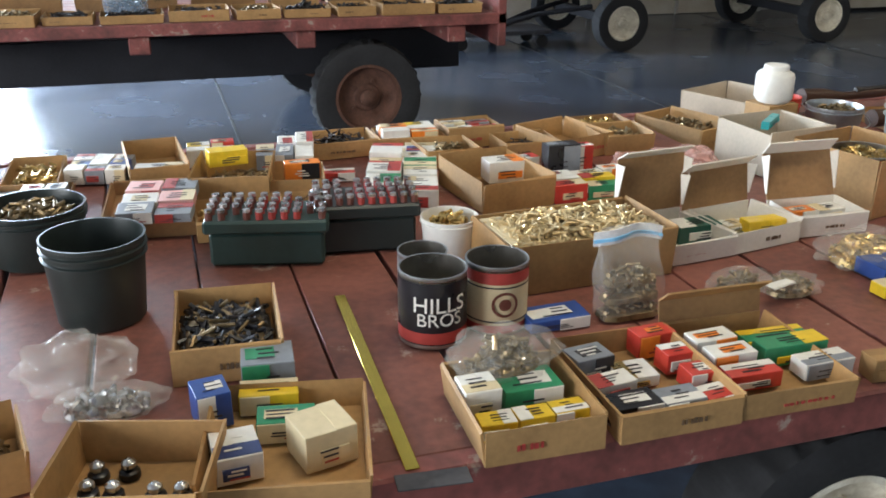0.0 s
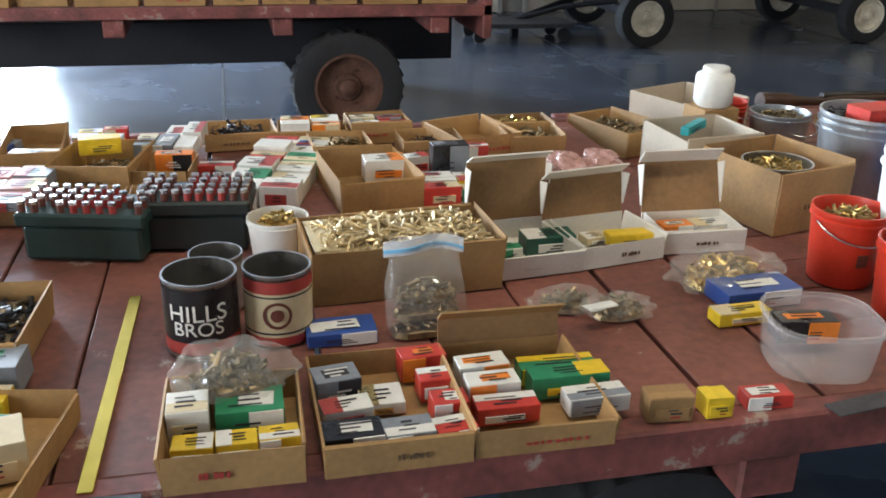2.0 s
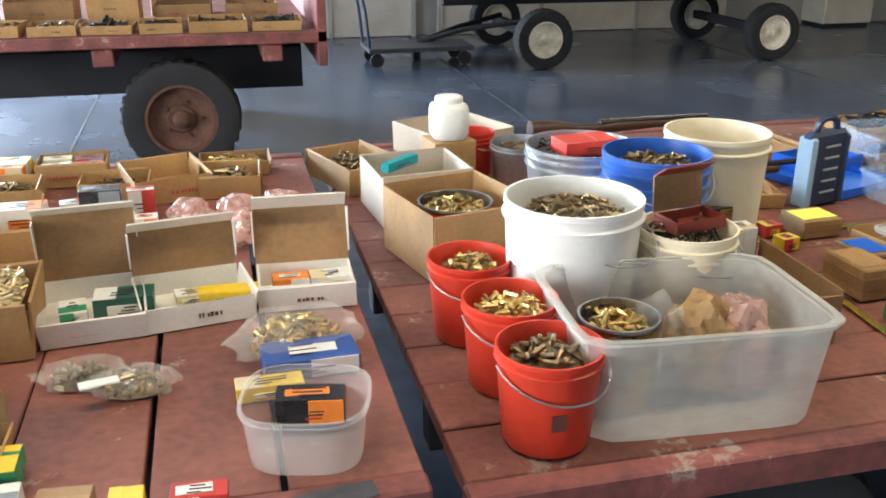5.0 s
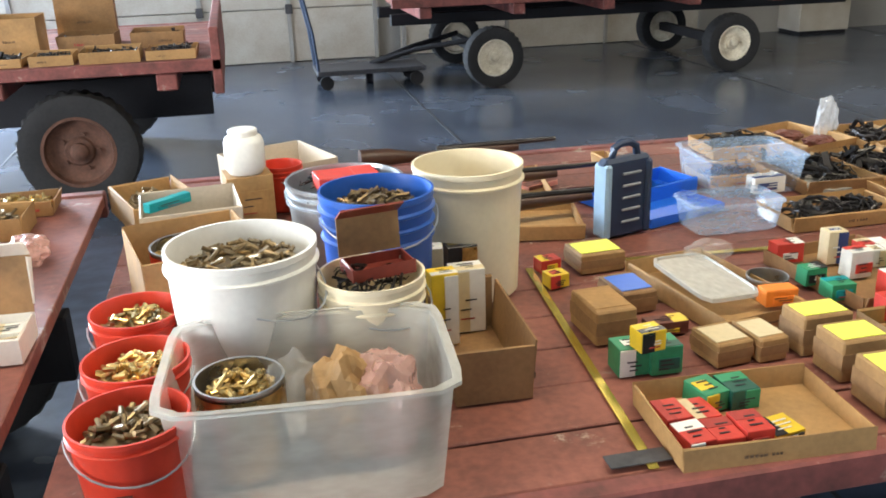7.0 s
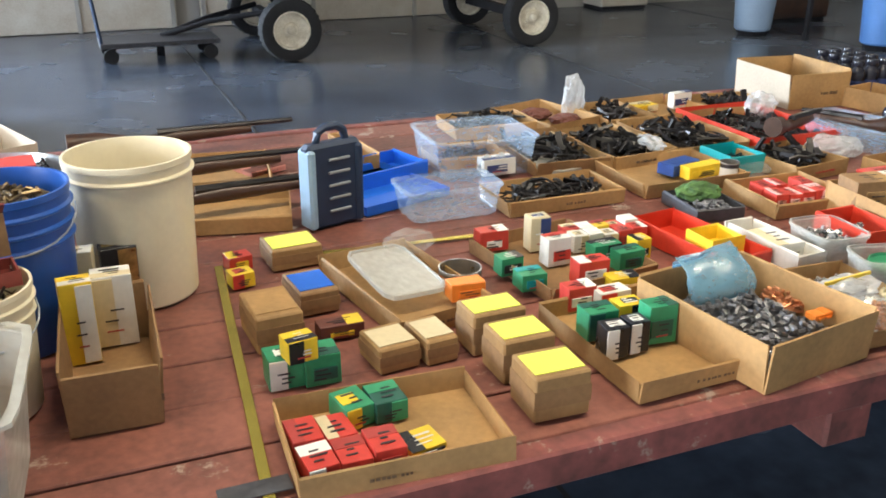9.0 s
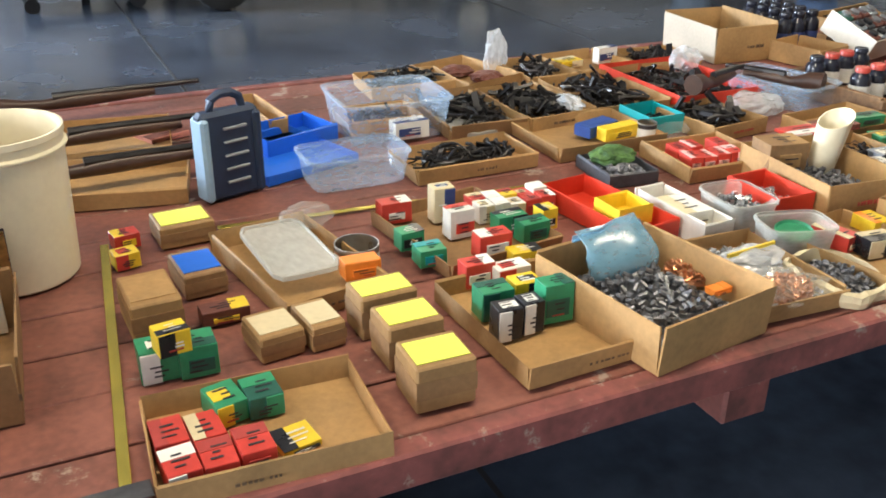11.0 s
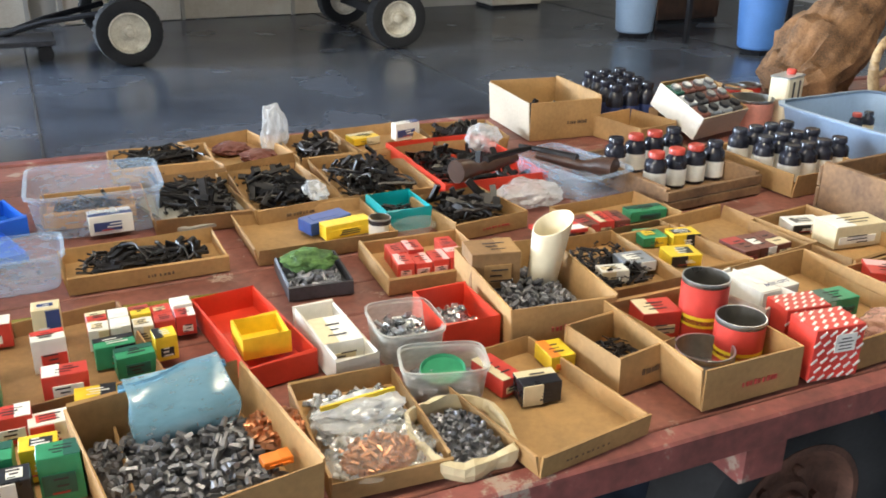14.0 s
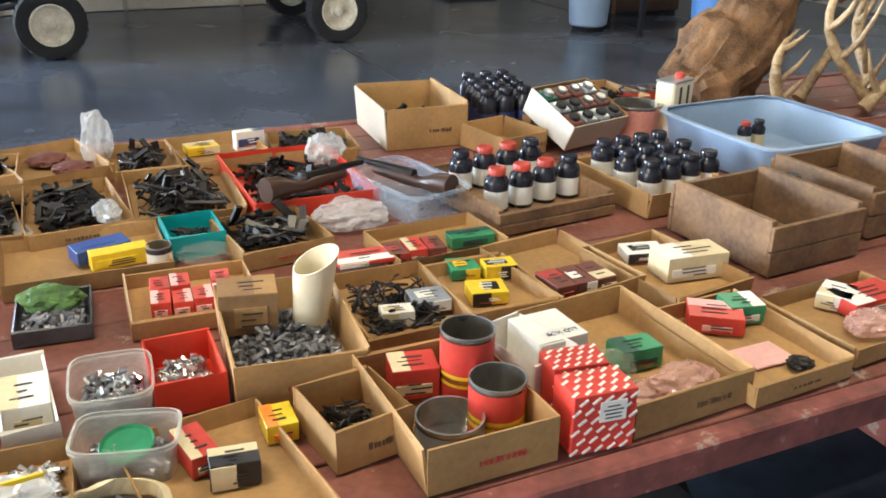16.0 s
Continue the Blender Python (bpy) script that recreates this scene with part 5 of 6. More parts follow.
# ---- goods on the second wagon, buckets first ----
open_box(1.872, 2.053, 0.763, 14.0, 0.308, 0.333, 0.2, label="tall brown cardboard box with a bowl of brass")
tin_can(1.872, 2.053, .768, .11, .17, "redpl", "dark red bowl of brass casings")
heap_in("brass", 1.872, 2.053, .9, 0, .2, .2, .035, True)
open_box(1.850, 2.502, 0.763, 5.3, 0.307, 0.303, 0.17, "cardg", "dark", 0.8)
open_box(1.698, 2.900, 0.763, 19.9, 0.228, 0.353, 0.1, "card", "oldbrass", 0.8)
open_box(2.163, 3.201, 0.763, 21.9, 0.358, 0.359, 0.12, "cardg")
bucket(2.164, 2.883, 0.763, 0.079, 0.17, "redpl", label="small red plastic bucket")
bucket(2.299, 2.714, 0.763, 0.117, 0.16, "tin", "oldbrass", label="small galvanised tin pail", ribs=1)
bucket(2.327, 2.216, 0.763, 0.178, 0.28, "tin", "dark", label="grey galvanised bucket of mixed parts")
carton(2.04, 2.79, .764, 8, .16, .14, .17, "card", "card")
jar(2.04, 2.79, .936, .07, .155)
carton(2.33, 2.2, 1.02, 6, 0.18, 0.11, 0.045, "red", "red", "orange red carton lying in a bucket")
carton(1.79, 2.46, 0.93, 40, 0.16, 0.03, 0.03, "teal", "teal", "teal plastic tool lying across a carton")
bucket(2.358, 1.771, 0.763, 0.146, 0.37, "bluepl", "oldbrass", label="blue plastic bucket heaped with casings", ribs=3, taper=0.88)
bucket(2.639, 1.946, 0.763, 0.154, 0.37, "creampl", label="tall empty cream plastic bucket", ribs=1, taper=0.9, bail=False)
bucket(2.018, 1.51, 0.763, 0.166, 0.35, "whitepl", "oldbrass", label="white plastic bucket heaped with casings", ribs=1, taper=0.88)
bucket(2.295, 1.46, 0.763, 0.120, 0.27, "creampl", "dark", label="cream plastic bucket of odds and ends")
open_box(2.315, 1.49, 1.02, 12, .15, .09, .03, "leatherbox", lid=.09, lid_tilt=5, label="small open red box in a bucket")
bucket(1.776, 1.550, 0.763, 0.102, 0.205, "redpl", "brass", label="red plastic bucket full of brass casings", ribs=1, taper=0.82)
bucket(1.797, 1.299, 0.763, 0.105, 0.205, "redpl", "brass", label="red plastic bucket full of brass casings", ribs=1, taper=0.82)
bucket(1.804, 1.071, 0.763, 0.107, 0.205, "redpl", "oldbrass", label="red plastic bucket full of brass casings", ribs=1, taper=0.82)
tub(2.128, 1.168, .763, -4.0, 0.535, 0.393, .235, "milky", label="large milky plastic storage tub of bags", power=9)
tin_can(1.995, 1.177, .77, .085, .19, "brass", "glass jar shaped can of brass casings")
heap_in("brass", 1.995, 1.177, .925, 0, .14, .14, .03, True)
bag(2.098, 1.190, .772, -4, .15, .16, .21, "bag", label="bag of white packing in the tub", seed=-2)
bag(2.198, 1.183, .772, -4, .15, .16, .21, "card", label="folded brown paper bag in the tub", seed=8)
bag(2.268, 1.178, .772, -4, .15, .16, .21, "pinkbag", label="pinkish crumpled bag in the tub", seed=15)
open_box(2.535, 1.474, 0.763, -1.8, 0.173, 0.378, 0.14, "card2", label="brown cardboard box packed with cartons")
carton(2.483, 1.589, 0.774, 3.5, 0.068, 0.05, 0.19, "yellow", "white")
carton(2.558, 1.656, 0.774, -0.1, 0.086, 0.06, 0.17, "white", "cream")
carton(2.583, 1.825, 0.774, 4.2, 0.083, 0.06, 0.17, "black", "brass")
carton(2.491, 1.794, 0.774, -7.2, 0.075, 0.05, 0.18, "cream", "white")
# trays of cartons
open_box(3.007, 1.053, 0.763, -3.1, 0.399, 0.267, 0.05)
carton_rows(2.908, 1.036, 0.772, 2.0, 0.188, 0.176, 0.04, 3, 2, ['red'])
carton(2.956, 1.144, 0.774, 10.5, 0.061, 0.08, 0.045, "green", "yellow")
carton(3.024, 1.141, 0.774, 3.0, 0.065, 0.08, 0.045, "dkgreen", "green")
carton(3.049, 1.009, 0.774, 9.8, 0.075, 0.07, 0.012, "yellow", "black")
label_box(3.347, 1.057, .763, -1.6, 0.124, 0.113, .1)
label_box(3.354, 1.213, .763, 0.6, 0.123, 0.105, .1)
label_box(3.350, 1.345, .763, 1.6, 0.132, 0.096, .1)
label_box(3.108, 1.355, .763, 6.5, 0.097, 0.113, 0.06, "card", "cream")
label_box(3.207, 1.356, .763, 5.7, 0.077, 0.121, 0.06, "card", "cream")
label_box(3.041, 1.998, .763, 3.9, 0.143, 0.125, 0.06, "card", "neon")
label_box(2.891, 1.561, .763, 3.1, 0.109, 0.159, 0.09, "card", "card")
label_box(3.022, 1.710, .763, 5.0, 0.100, 0.149, 0.06, "card2", "bluetray")
carton(2.869, 1.349, 0.764, -0.7, 0.074, 0.07, 0.07, "green", "white")
carton(2.944, 1.336, 0.764, -0.9, 0.076, 0.07, 0.07, "green", "dkgreen")
carton(2.896, 1.310, 0.836, 8.1, 0.064, 0.05, 0.05, "yellow", "black")
carton(3.040, 1.514, 0.764, -0.1, 0.106, 0.05, 0.035, "leather", "yellow")
carton(2.878, 1.883, 0.764, 10.1, 0.061, 0.05, 0.04, "yellow", "red")
carton(2.893, 2.001, 0.764, 10.0, 0.067, 0.05, 0.04, "red", "yellow")
open_box(3.255, 1.670, 0.763, 9.3, 0.266, 0.446, 0.05)
lid_sheet(3.245, 1.707, .81, 3.1, 0.168, 0.323)
bag(3.338, 1.854, 0.803, 0, 0.13, 0.09, 0.06, label="knotted clear plastic bag", seed=197)
tin_can(3.405, 1.650, 0.763, 0.056, 0.06, "copper", "clear round jar of copper pellets", band=[(0.3, 0.4, "white")])
carton(3.379, 1.556, 0.784, -2.7, 0.090, 0.05, 0.045, "orange", "orange")
open_box(3.723, 1.689, 0.763, 7.6, 0.340, 0.401, 0.045, "card2")
carton(3.585, 1.844, 0.776, -1.8, 0.088, 0.05, 0.06, "red", "white")
carton(3.707, 1.798, 0.776, -1.3, 0.061, 0.05, 0.1, "cream", "navyink")
carton(3.704, 1.684, 0.776, 3.0, 0.070, 0.05, 0.08, "white", "red")
carton(3.556, 1.671, 0.776, 3.0, 0.066, 0.05, 0.05, "green", "black")
carton(3.566, 1.567, 0.776, -1.4, 0.071, 0.06, 0.045, "green", "teal")
carton(3.728, 1.540, 0.776, -1.7, 0.090, 0.05, 0.065, "red", "white")
carton(3.837, 1.649, 0.776, 2.8, 0.087, 0.05, 0.055, "green", "black")
carton(3.872, 1.585, 0.776, 3.6, 0.082, 0.05, 0.055, "green", "dkgreen")
carton(3.944, 1.637, 0.776, 4.4, 0.049, 0.05, 0.06, "yellow", "black")
carton(3.621, 1.418, 0.776, -0.6, 0.076, 0.05, 0.06, "red", "white")
carton(3.694, 1.386, 0.776, 2.1, 0.087, 0.05, 0.05, "white", "red")
carton(3.586, 1.270, 0.776, -2.5, 0.077, 0.06, 0.07, "green", "dkgreen")
carton(3.668, 1.275, 0.776, -1.8, 0.066, 0.05, 0.07, "yellow", "black")
carton(3.567, 1.174, 0.776, -3.6, 0.057, 0.05, 0.075, "black", "white")
carton(3.627, 1.181, 0.776, 0.3, 0.051, 0.05, 0.075, "black", "white")
carton(3.701, 1.198, 0.776, -3.3, 0.073, 0.05, 0.095, "green", "dkgreen")
carton(3.780, 1.467, 0.776, -5.0, 0.083, 0.05, 0.04, "yellow", "black")
carton_rows(3.910, 1.773, 0.774, -0.4, 0.245, 0.103, 0.05, 5, 2, ['red', 'white', 'red', 'yellow'])
open_box(3.658, 1.199, 0.763, 2.1, 0.295, 0.412, 0.05)
open_box(3.915, 1.142, 0.763, 8.1, 0.331, 0.402, 0.12, "card", "lead", 0.5)
heap_in("copper", 4.086, 1.208, .80, 0, .12, .14, .03, True, .7)
zip_pouch(3.93, 1.25, 0.815, 8, 0.2, 0.05, 0.10, "", "bluish zip bag leaning in a box", 0.08, "bluebag", "bluebag")
carton(4.053, 1.072, 0.824, 4.1, 0.054, 0.03, 0.015, "orange", "orange")
open_box(4.256, 1.164, 0.763, -3.4, 0.231, 0.352, 0.05, "card", "silver", 0.6)
bag(4.245, 1.06, 0.785, 0, 0.2, 0.15, 0.045, label="flat clear bag of copper bullets", fill="copper", seed=225)
bag(4.25, 1.185, 0.79, 0, 0.17, 0.1, 0.055, "whitebag", label="clear zip bag of silver bullets", zip_="yellow", seed=226)
cut_bag(4.419, 1.067, .763, 0.200, 0.234)
open_box(4.618, 1.124, 0.763, 8.4, 0.277, 0.394, 0.05)
carton_rows(4.614, 1.236, 0.774, 9.4, 0.120, 0.122, 0.04, 2, 1, ['red'])
carton(4.749, 1.258, 0.774, -2.3, 0.062, 0.08, 0.04, "yellow", "orange")
carton(4.638, 1.149, 0.774, -7.1, 0.089, 0.06, 0.05, "black", "cream")
open_box(4.880, 1.200, 0.763, 8.5, 0.163, 0.188, 0.09, "card", "dark", 0.5)
open_box(5.074, 1.158, 0.763, 0.4, 0.270, 0.368, 0.1)
tin_can(5.143, 1.235, 0.763, 0.056, 0.17, "red", "tall red and yellow printed snack can", band=[(0.34, 0.16, "yellow"), (0.38, 0.07, "inkred")])
tin_can(5.150, 1.113, 0.763, 0.057, 0.12, "red", "open red and yellow snack can", band=[(0.22, 0.2, "yellow"), (0.29, 0.06, "inkred")])
carton(5.041, 1.283, 0.784, -10.7, 0.099, 0.08, 0.07, "red", "cream")
tin_can(5.041, 1.098, 0.763, 0.067, 0.07, "grey", "grey round dish of black tools")
striped_carton(5.308, 1.011, 0.764, -5.9, 0.134, 0.09, 0.13)
striped_carton(5.325, 1.115, 0.764, -8, 0.12, 0.08, 0.125)
open_box(5.291, 1.243, 0.763, 14.5, 0.133, 0.188, 0.11, "cardw")
qty_box = carton(5.359, 1.274, 0.764, 2.6, 0.128, 0.13, 0.11, "white", "white", "white carton marked with a stamped quantity")
stamp(qty_box, "BOX QTY", 0.018, 0.012, -0.045, 0.1118)
open_box(5.527, 1.204, 0.763, 3.3, 0.311, 0.447, 0.08)
carton(5.549, 1.208, 0.774, -2.4, 0.104, 0.07, 0.05, "green", "dkgreen")
bag(5.468, 1.182, 0.773, 0, 0.11, 0.08, 0.06, label="small clear bag with paper tag", seed=243)
bag(5.568, 1.057, 0.773, 0, 0.14, 0.1, 0.07, "pinkbag", label="clear bag with pink paper", seed=244)
bag(5.487, 1.083, 0.773, 0, 0.1, 0.07, 0.03, "pinkbag", label="flat pink paper bag", seed=245)
open_box(5.818, 1.162, 0.763, 3.2, 0.290, 0.382, 0.05)
carton(5.838, 1.280, 0.774, -35.1, 0.131, 0.1, 0.045, "red", "pink")
carton(5.924, 1.288, 0.774, -13.4, 0.091, 0.08, 0.05, "green", "white")
carton(5.844, 1.116, 0.772, 1.5, 0.120, 0.09, 0.006, "pink", "pink")
bag(5.888, 1.048, 0.773, 0, 0.06, 0.05, 0.02, "gun", label="small dark coil of black cord", seed=250)
open_box(6.187, 1.163, 0.763, 4.0, 0.368, 0.295, 0.05)
carton(6.211, 1.252, 0.774, -57.5, 0.082, 0.1, 0.04, "white", "cream")
carton(6.271, 1.216, 0.774, 2.0, 0.186, 0.1, 0.04, "red", "white")
bag(6.172, 1.109, 0.773, 0, 0.12, 0.1, 0.05, "pinkbag", label="clear bag with pink paper", seed=254)
# second row of trays
tub(4.468, 1.475, .763, -5.2, 0.160, 0.187, .085, "milky", "silver", label="milky plastic tub of silver bullets", level=.7)
tub(4.471, 1.264, .763, -15.7, 0.187, 0.134, .085, "milky", "lead", label="milky plastic tub with green lid inside")
disc(4.471, 1.264, .81, .05)
open_box(4.307, 1.507, 0.763, 2.9, 0.103, 0.278, 0.07, "cardw")
carton(4.307, 1.505, 0.774, -0.1, 0.095, 0.13, 0.06, "white", "cream")
open_box(4.615, 1.506, 0.763, -1.1, 0.144, 0.201, 0.08, "redpl", "silver", 0.5)
open_box(4.141, 1.627, 0.763, 7.5, 0.161, 0.388, 0.06, "redpl")
open_box(4.150, 1.570, 0.793, 0.6, 0.111, 0.117, 0.05, "yellow", label="small yellow plastic parts bin")
open_box(4.847, 1.545, 0.763, -5.9, 0.270, 0.403, 0.11, "card", "lead", 0.45, label="brown cardboard box holding lead bullets")
carton(4.790, 1.660, 0.804, -11.1, 0.133, 0.1, 0.1, "card2", "card")
scoop(4.920, 1.612, .80)
open_box(4.70, 1.89, 0.763, -3, 0.31, 0.28, 0.05)
carton_rows(4.70, 1.89, 0.772, -6, 0.2, 0.16, 0.045, 4, 2, ["red"], ("pink", "inkred"))
open_box(4.381, 1.924, .763, -4.7, 0.174, 0.215, .04, "plate", "lead", .7, label="grey metal tray of lead shot")
bag(4.38, 1.95, 0.792, -14, 0.14, 0.09, 0.06, "camo", label="crumpled green camouflage cloth pouch", seed=91)
tin_can(4.917, 1.382, 0.763, 0.058, 0.05, "tin", "round tin of silver balls")
heap_in("silver", 4.921, 1.402, .785, 0, .1, .1, .03, True, .5)
open_box(5.151, 1.649, 0.763, -0.8, 0.271, 0.355, 0.05, "card", "dark", 0.5)
carton(5.231, 1.628, 0.784, -4.3, 0.096, 0.08, 0.03, "grey", "white")
carton(5.130, 1.588, 0.774, -12.7, 0.082, 0.05, 0.04, "white", "cream")
open_box(5.411, 1.647, 0.763, 0.7, 0.230, 0.310, 0.045)
carton(5.393, 1.625, 0.774, -13.1, 0.096, 0.08, 0.035, "yellow", "black")
carton(5.487, 1.738, 0.774, -10.7, 0.087, 0.06, 0.04, "yellow", "black")
carton(5.401, 1.784, 0.774, -9.5, 0.079, 0.08, 0.03, "green", "yellow")
open_box(5.646, 1.680, 0.763, 7.1, 0.269, 0.371, 0.05)
carton_rows(5.639, 1.592, 0.774, 4.0, 0.190, 0.119, 0.04, 3, 1, ['leather', 'dkgreen', 'green'])
open_box(5.910, 1.573, 0.763, 6.9, 0.272, 0.376, 0.05)
carton(5.978, 1.556, 0.774, -5.7, 0.187, 0.1, 0.07, "cream", "white")
carton(5.924, 1.689, 0.774, -12.9, 0.119, 0.08, 0.03, "white", "black")
open_box(5.413, 1.984, 0.763, 4.7, 0.350, 0.242, 0.045)
carton_rows(5.325, 1.941, 0.774, -2.6, 0.175, 0.099, 0.035, 3, 1, ['red', 'leather'])
carton(5.513, 1.965, 0.774, -4.0, 0.133, 0.06, 0.035, "green", "dkgreen")
carton(5.169, 1.934, 0.794, -2.1, 0.160, 0.09, 0.012, "red", "white")
# third row: tubs, tools and parts
tub(3.605, 2.221, .763, -0.2, 0.325, 0.2, .1, power=7)
tub(3.889, 2.650, .763, -2.8, 0.396, 0.346, .14, "clear", label="clear blue tinted storage tub", power=9)
open_box(3.87, 2.68, .77, -2.8, 0.27, 0.22, 0.05, "card", "dark", 0.4)
carton(3.915, 2.504, 0.774, 1.6, 0.127, 0.06, 0.06, "white", "navyink")
lid_sheet(4.185, 2.601, .775, 16.5, 0.277, 0.382)
open_box(3.449, 2.499, .763, 18.8, 0.349, 0.392, .03, "bluetray", label="bright blue shallow plastic tray")
open_box(3.515, 2.640, .763, 18.7, 0.290, 0.204, .06, "bluetray", label="bright blue shallow plastic tray")
toolbox(3.232, 2.239, .763, 17, 0.19, .05, .31)
open_box(3.975, 2.191, 0.763, 0.4, 0.423, 0.218, 0.05, "card", "gun", 0.6)
open_box(4.481, 2.24, 0.763, -0.3, 0.42, 0.32, 0.05, "card")
carton(4.520, 2.249, 0.784, 16.8, 0.150, 0.07, 0.04, "blue", "blue")
carton(4.562, 2.175, 0.784, 6.4, 0.152, 0.05, 0.045, "yellow", "yellow")
tin_can(4.663, 2.150, 0.763, 0.034, 0.07, "white", "small white jar with dark lid", band=[(0.75, 0.2, "ink")])
open_box(4.773, 2.271, 0.763, 1.3, 0.156, 0.179, 0.07, "teal", "dark", 0.5, label="teal plastic parts bin of small tools")
bag(4.782, 2.164, 0.763, 0, 0.13, 0.1, 0.05, label="crumpled clear plastic bag", seed=304)
open_box(4.467, 2.610, 0.763, 5.1, 0.284, 0.430, 0.055, "card", "gun", 0.9)
open_box(4.807, 2.636, 0.763, -2.8, 0.318, 0.459, 0.055, "card", "gun", 0.9)
open_box(5.180, 2.632, 0.763, 0.4, 0.405, 0.546, 0.07, "redpl", "gun", 0.35)
open_box(4.983, 2.194, 0.763, 6.1, 0.270, 0.292, 0.055, "card", "gun", 0.9)
open_box(4.442, 3.119, 0.763, 14.7, 0.302, 0.392, 0.055, "card")
open_box(4.743, 3.038, 0.763, 0.1, 0.219, 0.309, 0.055, "card", "gun", 0.9)
open_box(5.011, 3.057, 0.763, 4.2, 0.306, 0.340, 0.055, "card")
open_box(5.357, 3.012, 0.763, -7.5, 0.296, 0.279, 0.055, "card", "gun", 0.9)
open_box(4.158, 3.109, 0.763, -3.4, 0.363, 0.256, 0.055, "card", "gun", 0.9)
open_box(4.193, 2.636, 0.763, -2.1, 0.293, 0.440, 0.055, "card2", "gun", 0.9)
carton(4.967, 3.143, 0.774, 7.0, 0.119, 0.08, 0.03, "yellow", "cream")
carton(5.139, 3.099, 0.784, 9.4, 0.114, 0.04, 0.07, "white", "navyink")
bag(4.603, 3.150, 0.773, 0, 0.10, 0.06, 0.19, "whitebag", label="white crumpled plastic bag standing up", seed=317)
bag(5.340, 2.789, 0.793, 0, 0.13, 0.1, 0.11, "whitebag", label="clear plastic bag with small parts", seed=318)
bag(5.25, 2.26, 0.763, 0, 0.2, 0.16, 0.08, "whitebag", label="clear bag of pale cloth", seed=319)
bag(4.566, 2.489, 0.803, 0, 0.07, 0.14, 0.05, "whitebag", label="clear plastic sleeve", seed=320)
bag(4.435, 3.185, 0.773, 0, 0.13, 0.1, 0.045, "leather", label="folded dark red leather holster", seed=321)
bag(4.510, 3.053, 0.773, 0, 0.13, 0.1, 0.045, "leather", label="folded dark red leather holster", seed=322)
rifle(5.187, 2.402, .83, 20, .38, "dark pistol grip and frame in a tray")
rifle(5.49, 2.42, .80, 118, .40, "brown wooden gun stock in a clear bin")
open_box(5.815, 3.130, 0.763, -3.9, 0.332, 0.424, 0.17, "card", "gun", 0.3, pale_side=True, label="tall brown and white cardboard box")
tub(5.478, 2.36, .763, 14, 0.24, 0.40, .10, "clear", label="clear bluish bin holding a gun stock", power=8)
crate(5.823, 2.269, .763, 4.9, 0.441, 0.520, .075)
bottle(5.713, 2.183, .776, .04, 0.14, "red")
bottle(5.809, 2.194, .776, .04, 0.14, "red")
bottle(5.904, 2.206, .776, .04, 0.14, "red")
bottle(6.000, 2.217, .776, .04, 0.14, "black")
bottle(5.688, 2.393, .776, .04, 0.14, "black")
bottle(5.784, 2.404, .776, .04, 0.14, "red")
bottle(5.879, 2.416, .776, .04, 0.14, "red")
bottle(5.975, 2.427, .776, .04, 0.14, "black")
open_box(6.295, 2.174, .763, 3.4, 0.336, 0.424, .085)
bottle(6.228, 2.072, .776, .04, 0.14, "black")
bottle(6.311, 2.077, .776, .04, 0.14, "black")
bottle(6.395, 2.083, .776, .04, 0.14, "black")
bottle(6.478, 2.088, .776, .04, 0.14, "black")
bottle(6.220, 2.198, .776, .04, 0.14, "black")
bottle(6.303, 2.204, .776, .04, 0.14, "black")
bottle(6.386, 2.209, .776, .04, 0.14, "black")
bottle(6.470, 2.215, .776, .04, 0.14, "black")
bottle(6.211, 2.324, .776, .04, 0.14, "black")
bottle(6.295, 2.330, .776, .04, 0.14, "black")
bottle(6.378, 2.335, .776, .04, 0.14, "black")
bottle(6.461, 2.341, .776, .04, 0.14, "black")
for by in (3.0, 3.1, 3.2, 3.3):
    for bx in (6.10, 6.185, 6.27):
        bottle(bx + (by - 3) * 0.2, by, .764, .04, 0.19, "black", "navyink")
crate(6.343, 1.670, .763, 3.9, 0.369, 0.406, .15, "deep old wooden crate with metal corner")
crate(6.823, 1.770, .763, 3.9, .35, 0.406, .15, "deep old wooden crate beside another")
bottle(6.573, 1.804, .776, .04, 0.13, "black")
tub(6.975, 2.325, .763, 1.9, 0.62, 0.64, .15, "greybin", label="grey blue plastic storage bin, nearly empty", power=9)
bottle(6.96, 2.44, .770, .028, 0.11, "red")
bottle(7.03, 2.44, .770, .028, 0.11, "black", "cream")
open_box(7.12, 2.2, .770, 10, 0.16, 0.12, 0.025, "plate", "dark", 0.6, label="small grey metal tray of dark parts")
tin_box(6.37, 2.80, .763, 14)
open_box(6.07, 2.80, 0.763, 12, 0.22, 0.26, 0.09, "card")
tin_can(6.662, 2.761, 0.763, 0.097, 0.14, "pinkbox", "salmon painted round tin drum")
solvent_can(6.83, 2.735, .763, 20)
open_box(6.866, 3.296, 0.763, 1.5, 0.284, 0.350, 0.06, "card", "dark", 0.5)
tin_can(6.801, 3.272, 0.763, 0.058, 0.06, "red", "small red topped tin")
tin_can(7.019, 3.270, 0.763, 0.060, 0.06, "red", "small red topped tin")
tin_can(7.122, 3.271, 0.763, 0.059, 0.06, "red", "small red topped tin")
tin_can(6.814, 3.273, 0.763, 0.057, 0.06, "red", "small red topped tin")
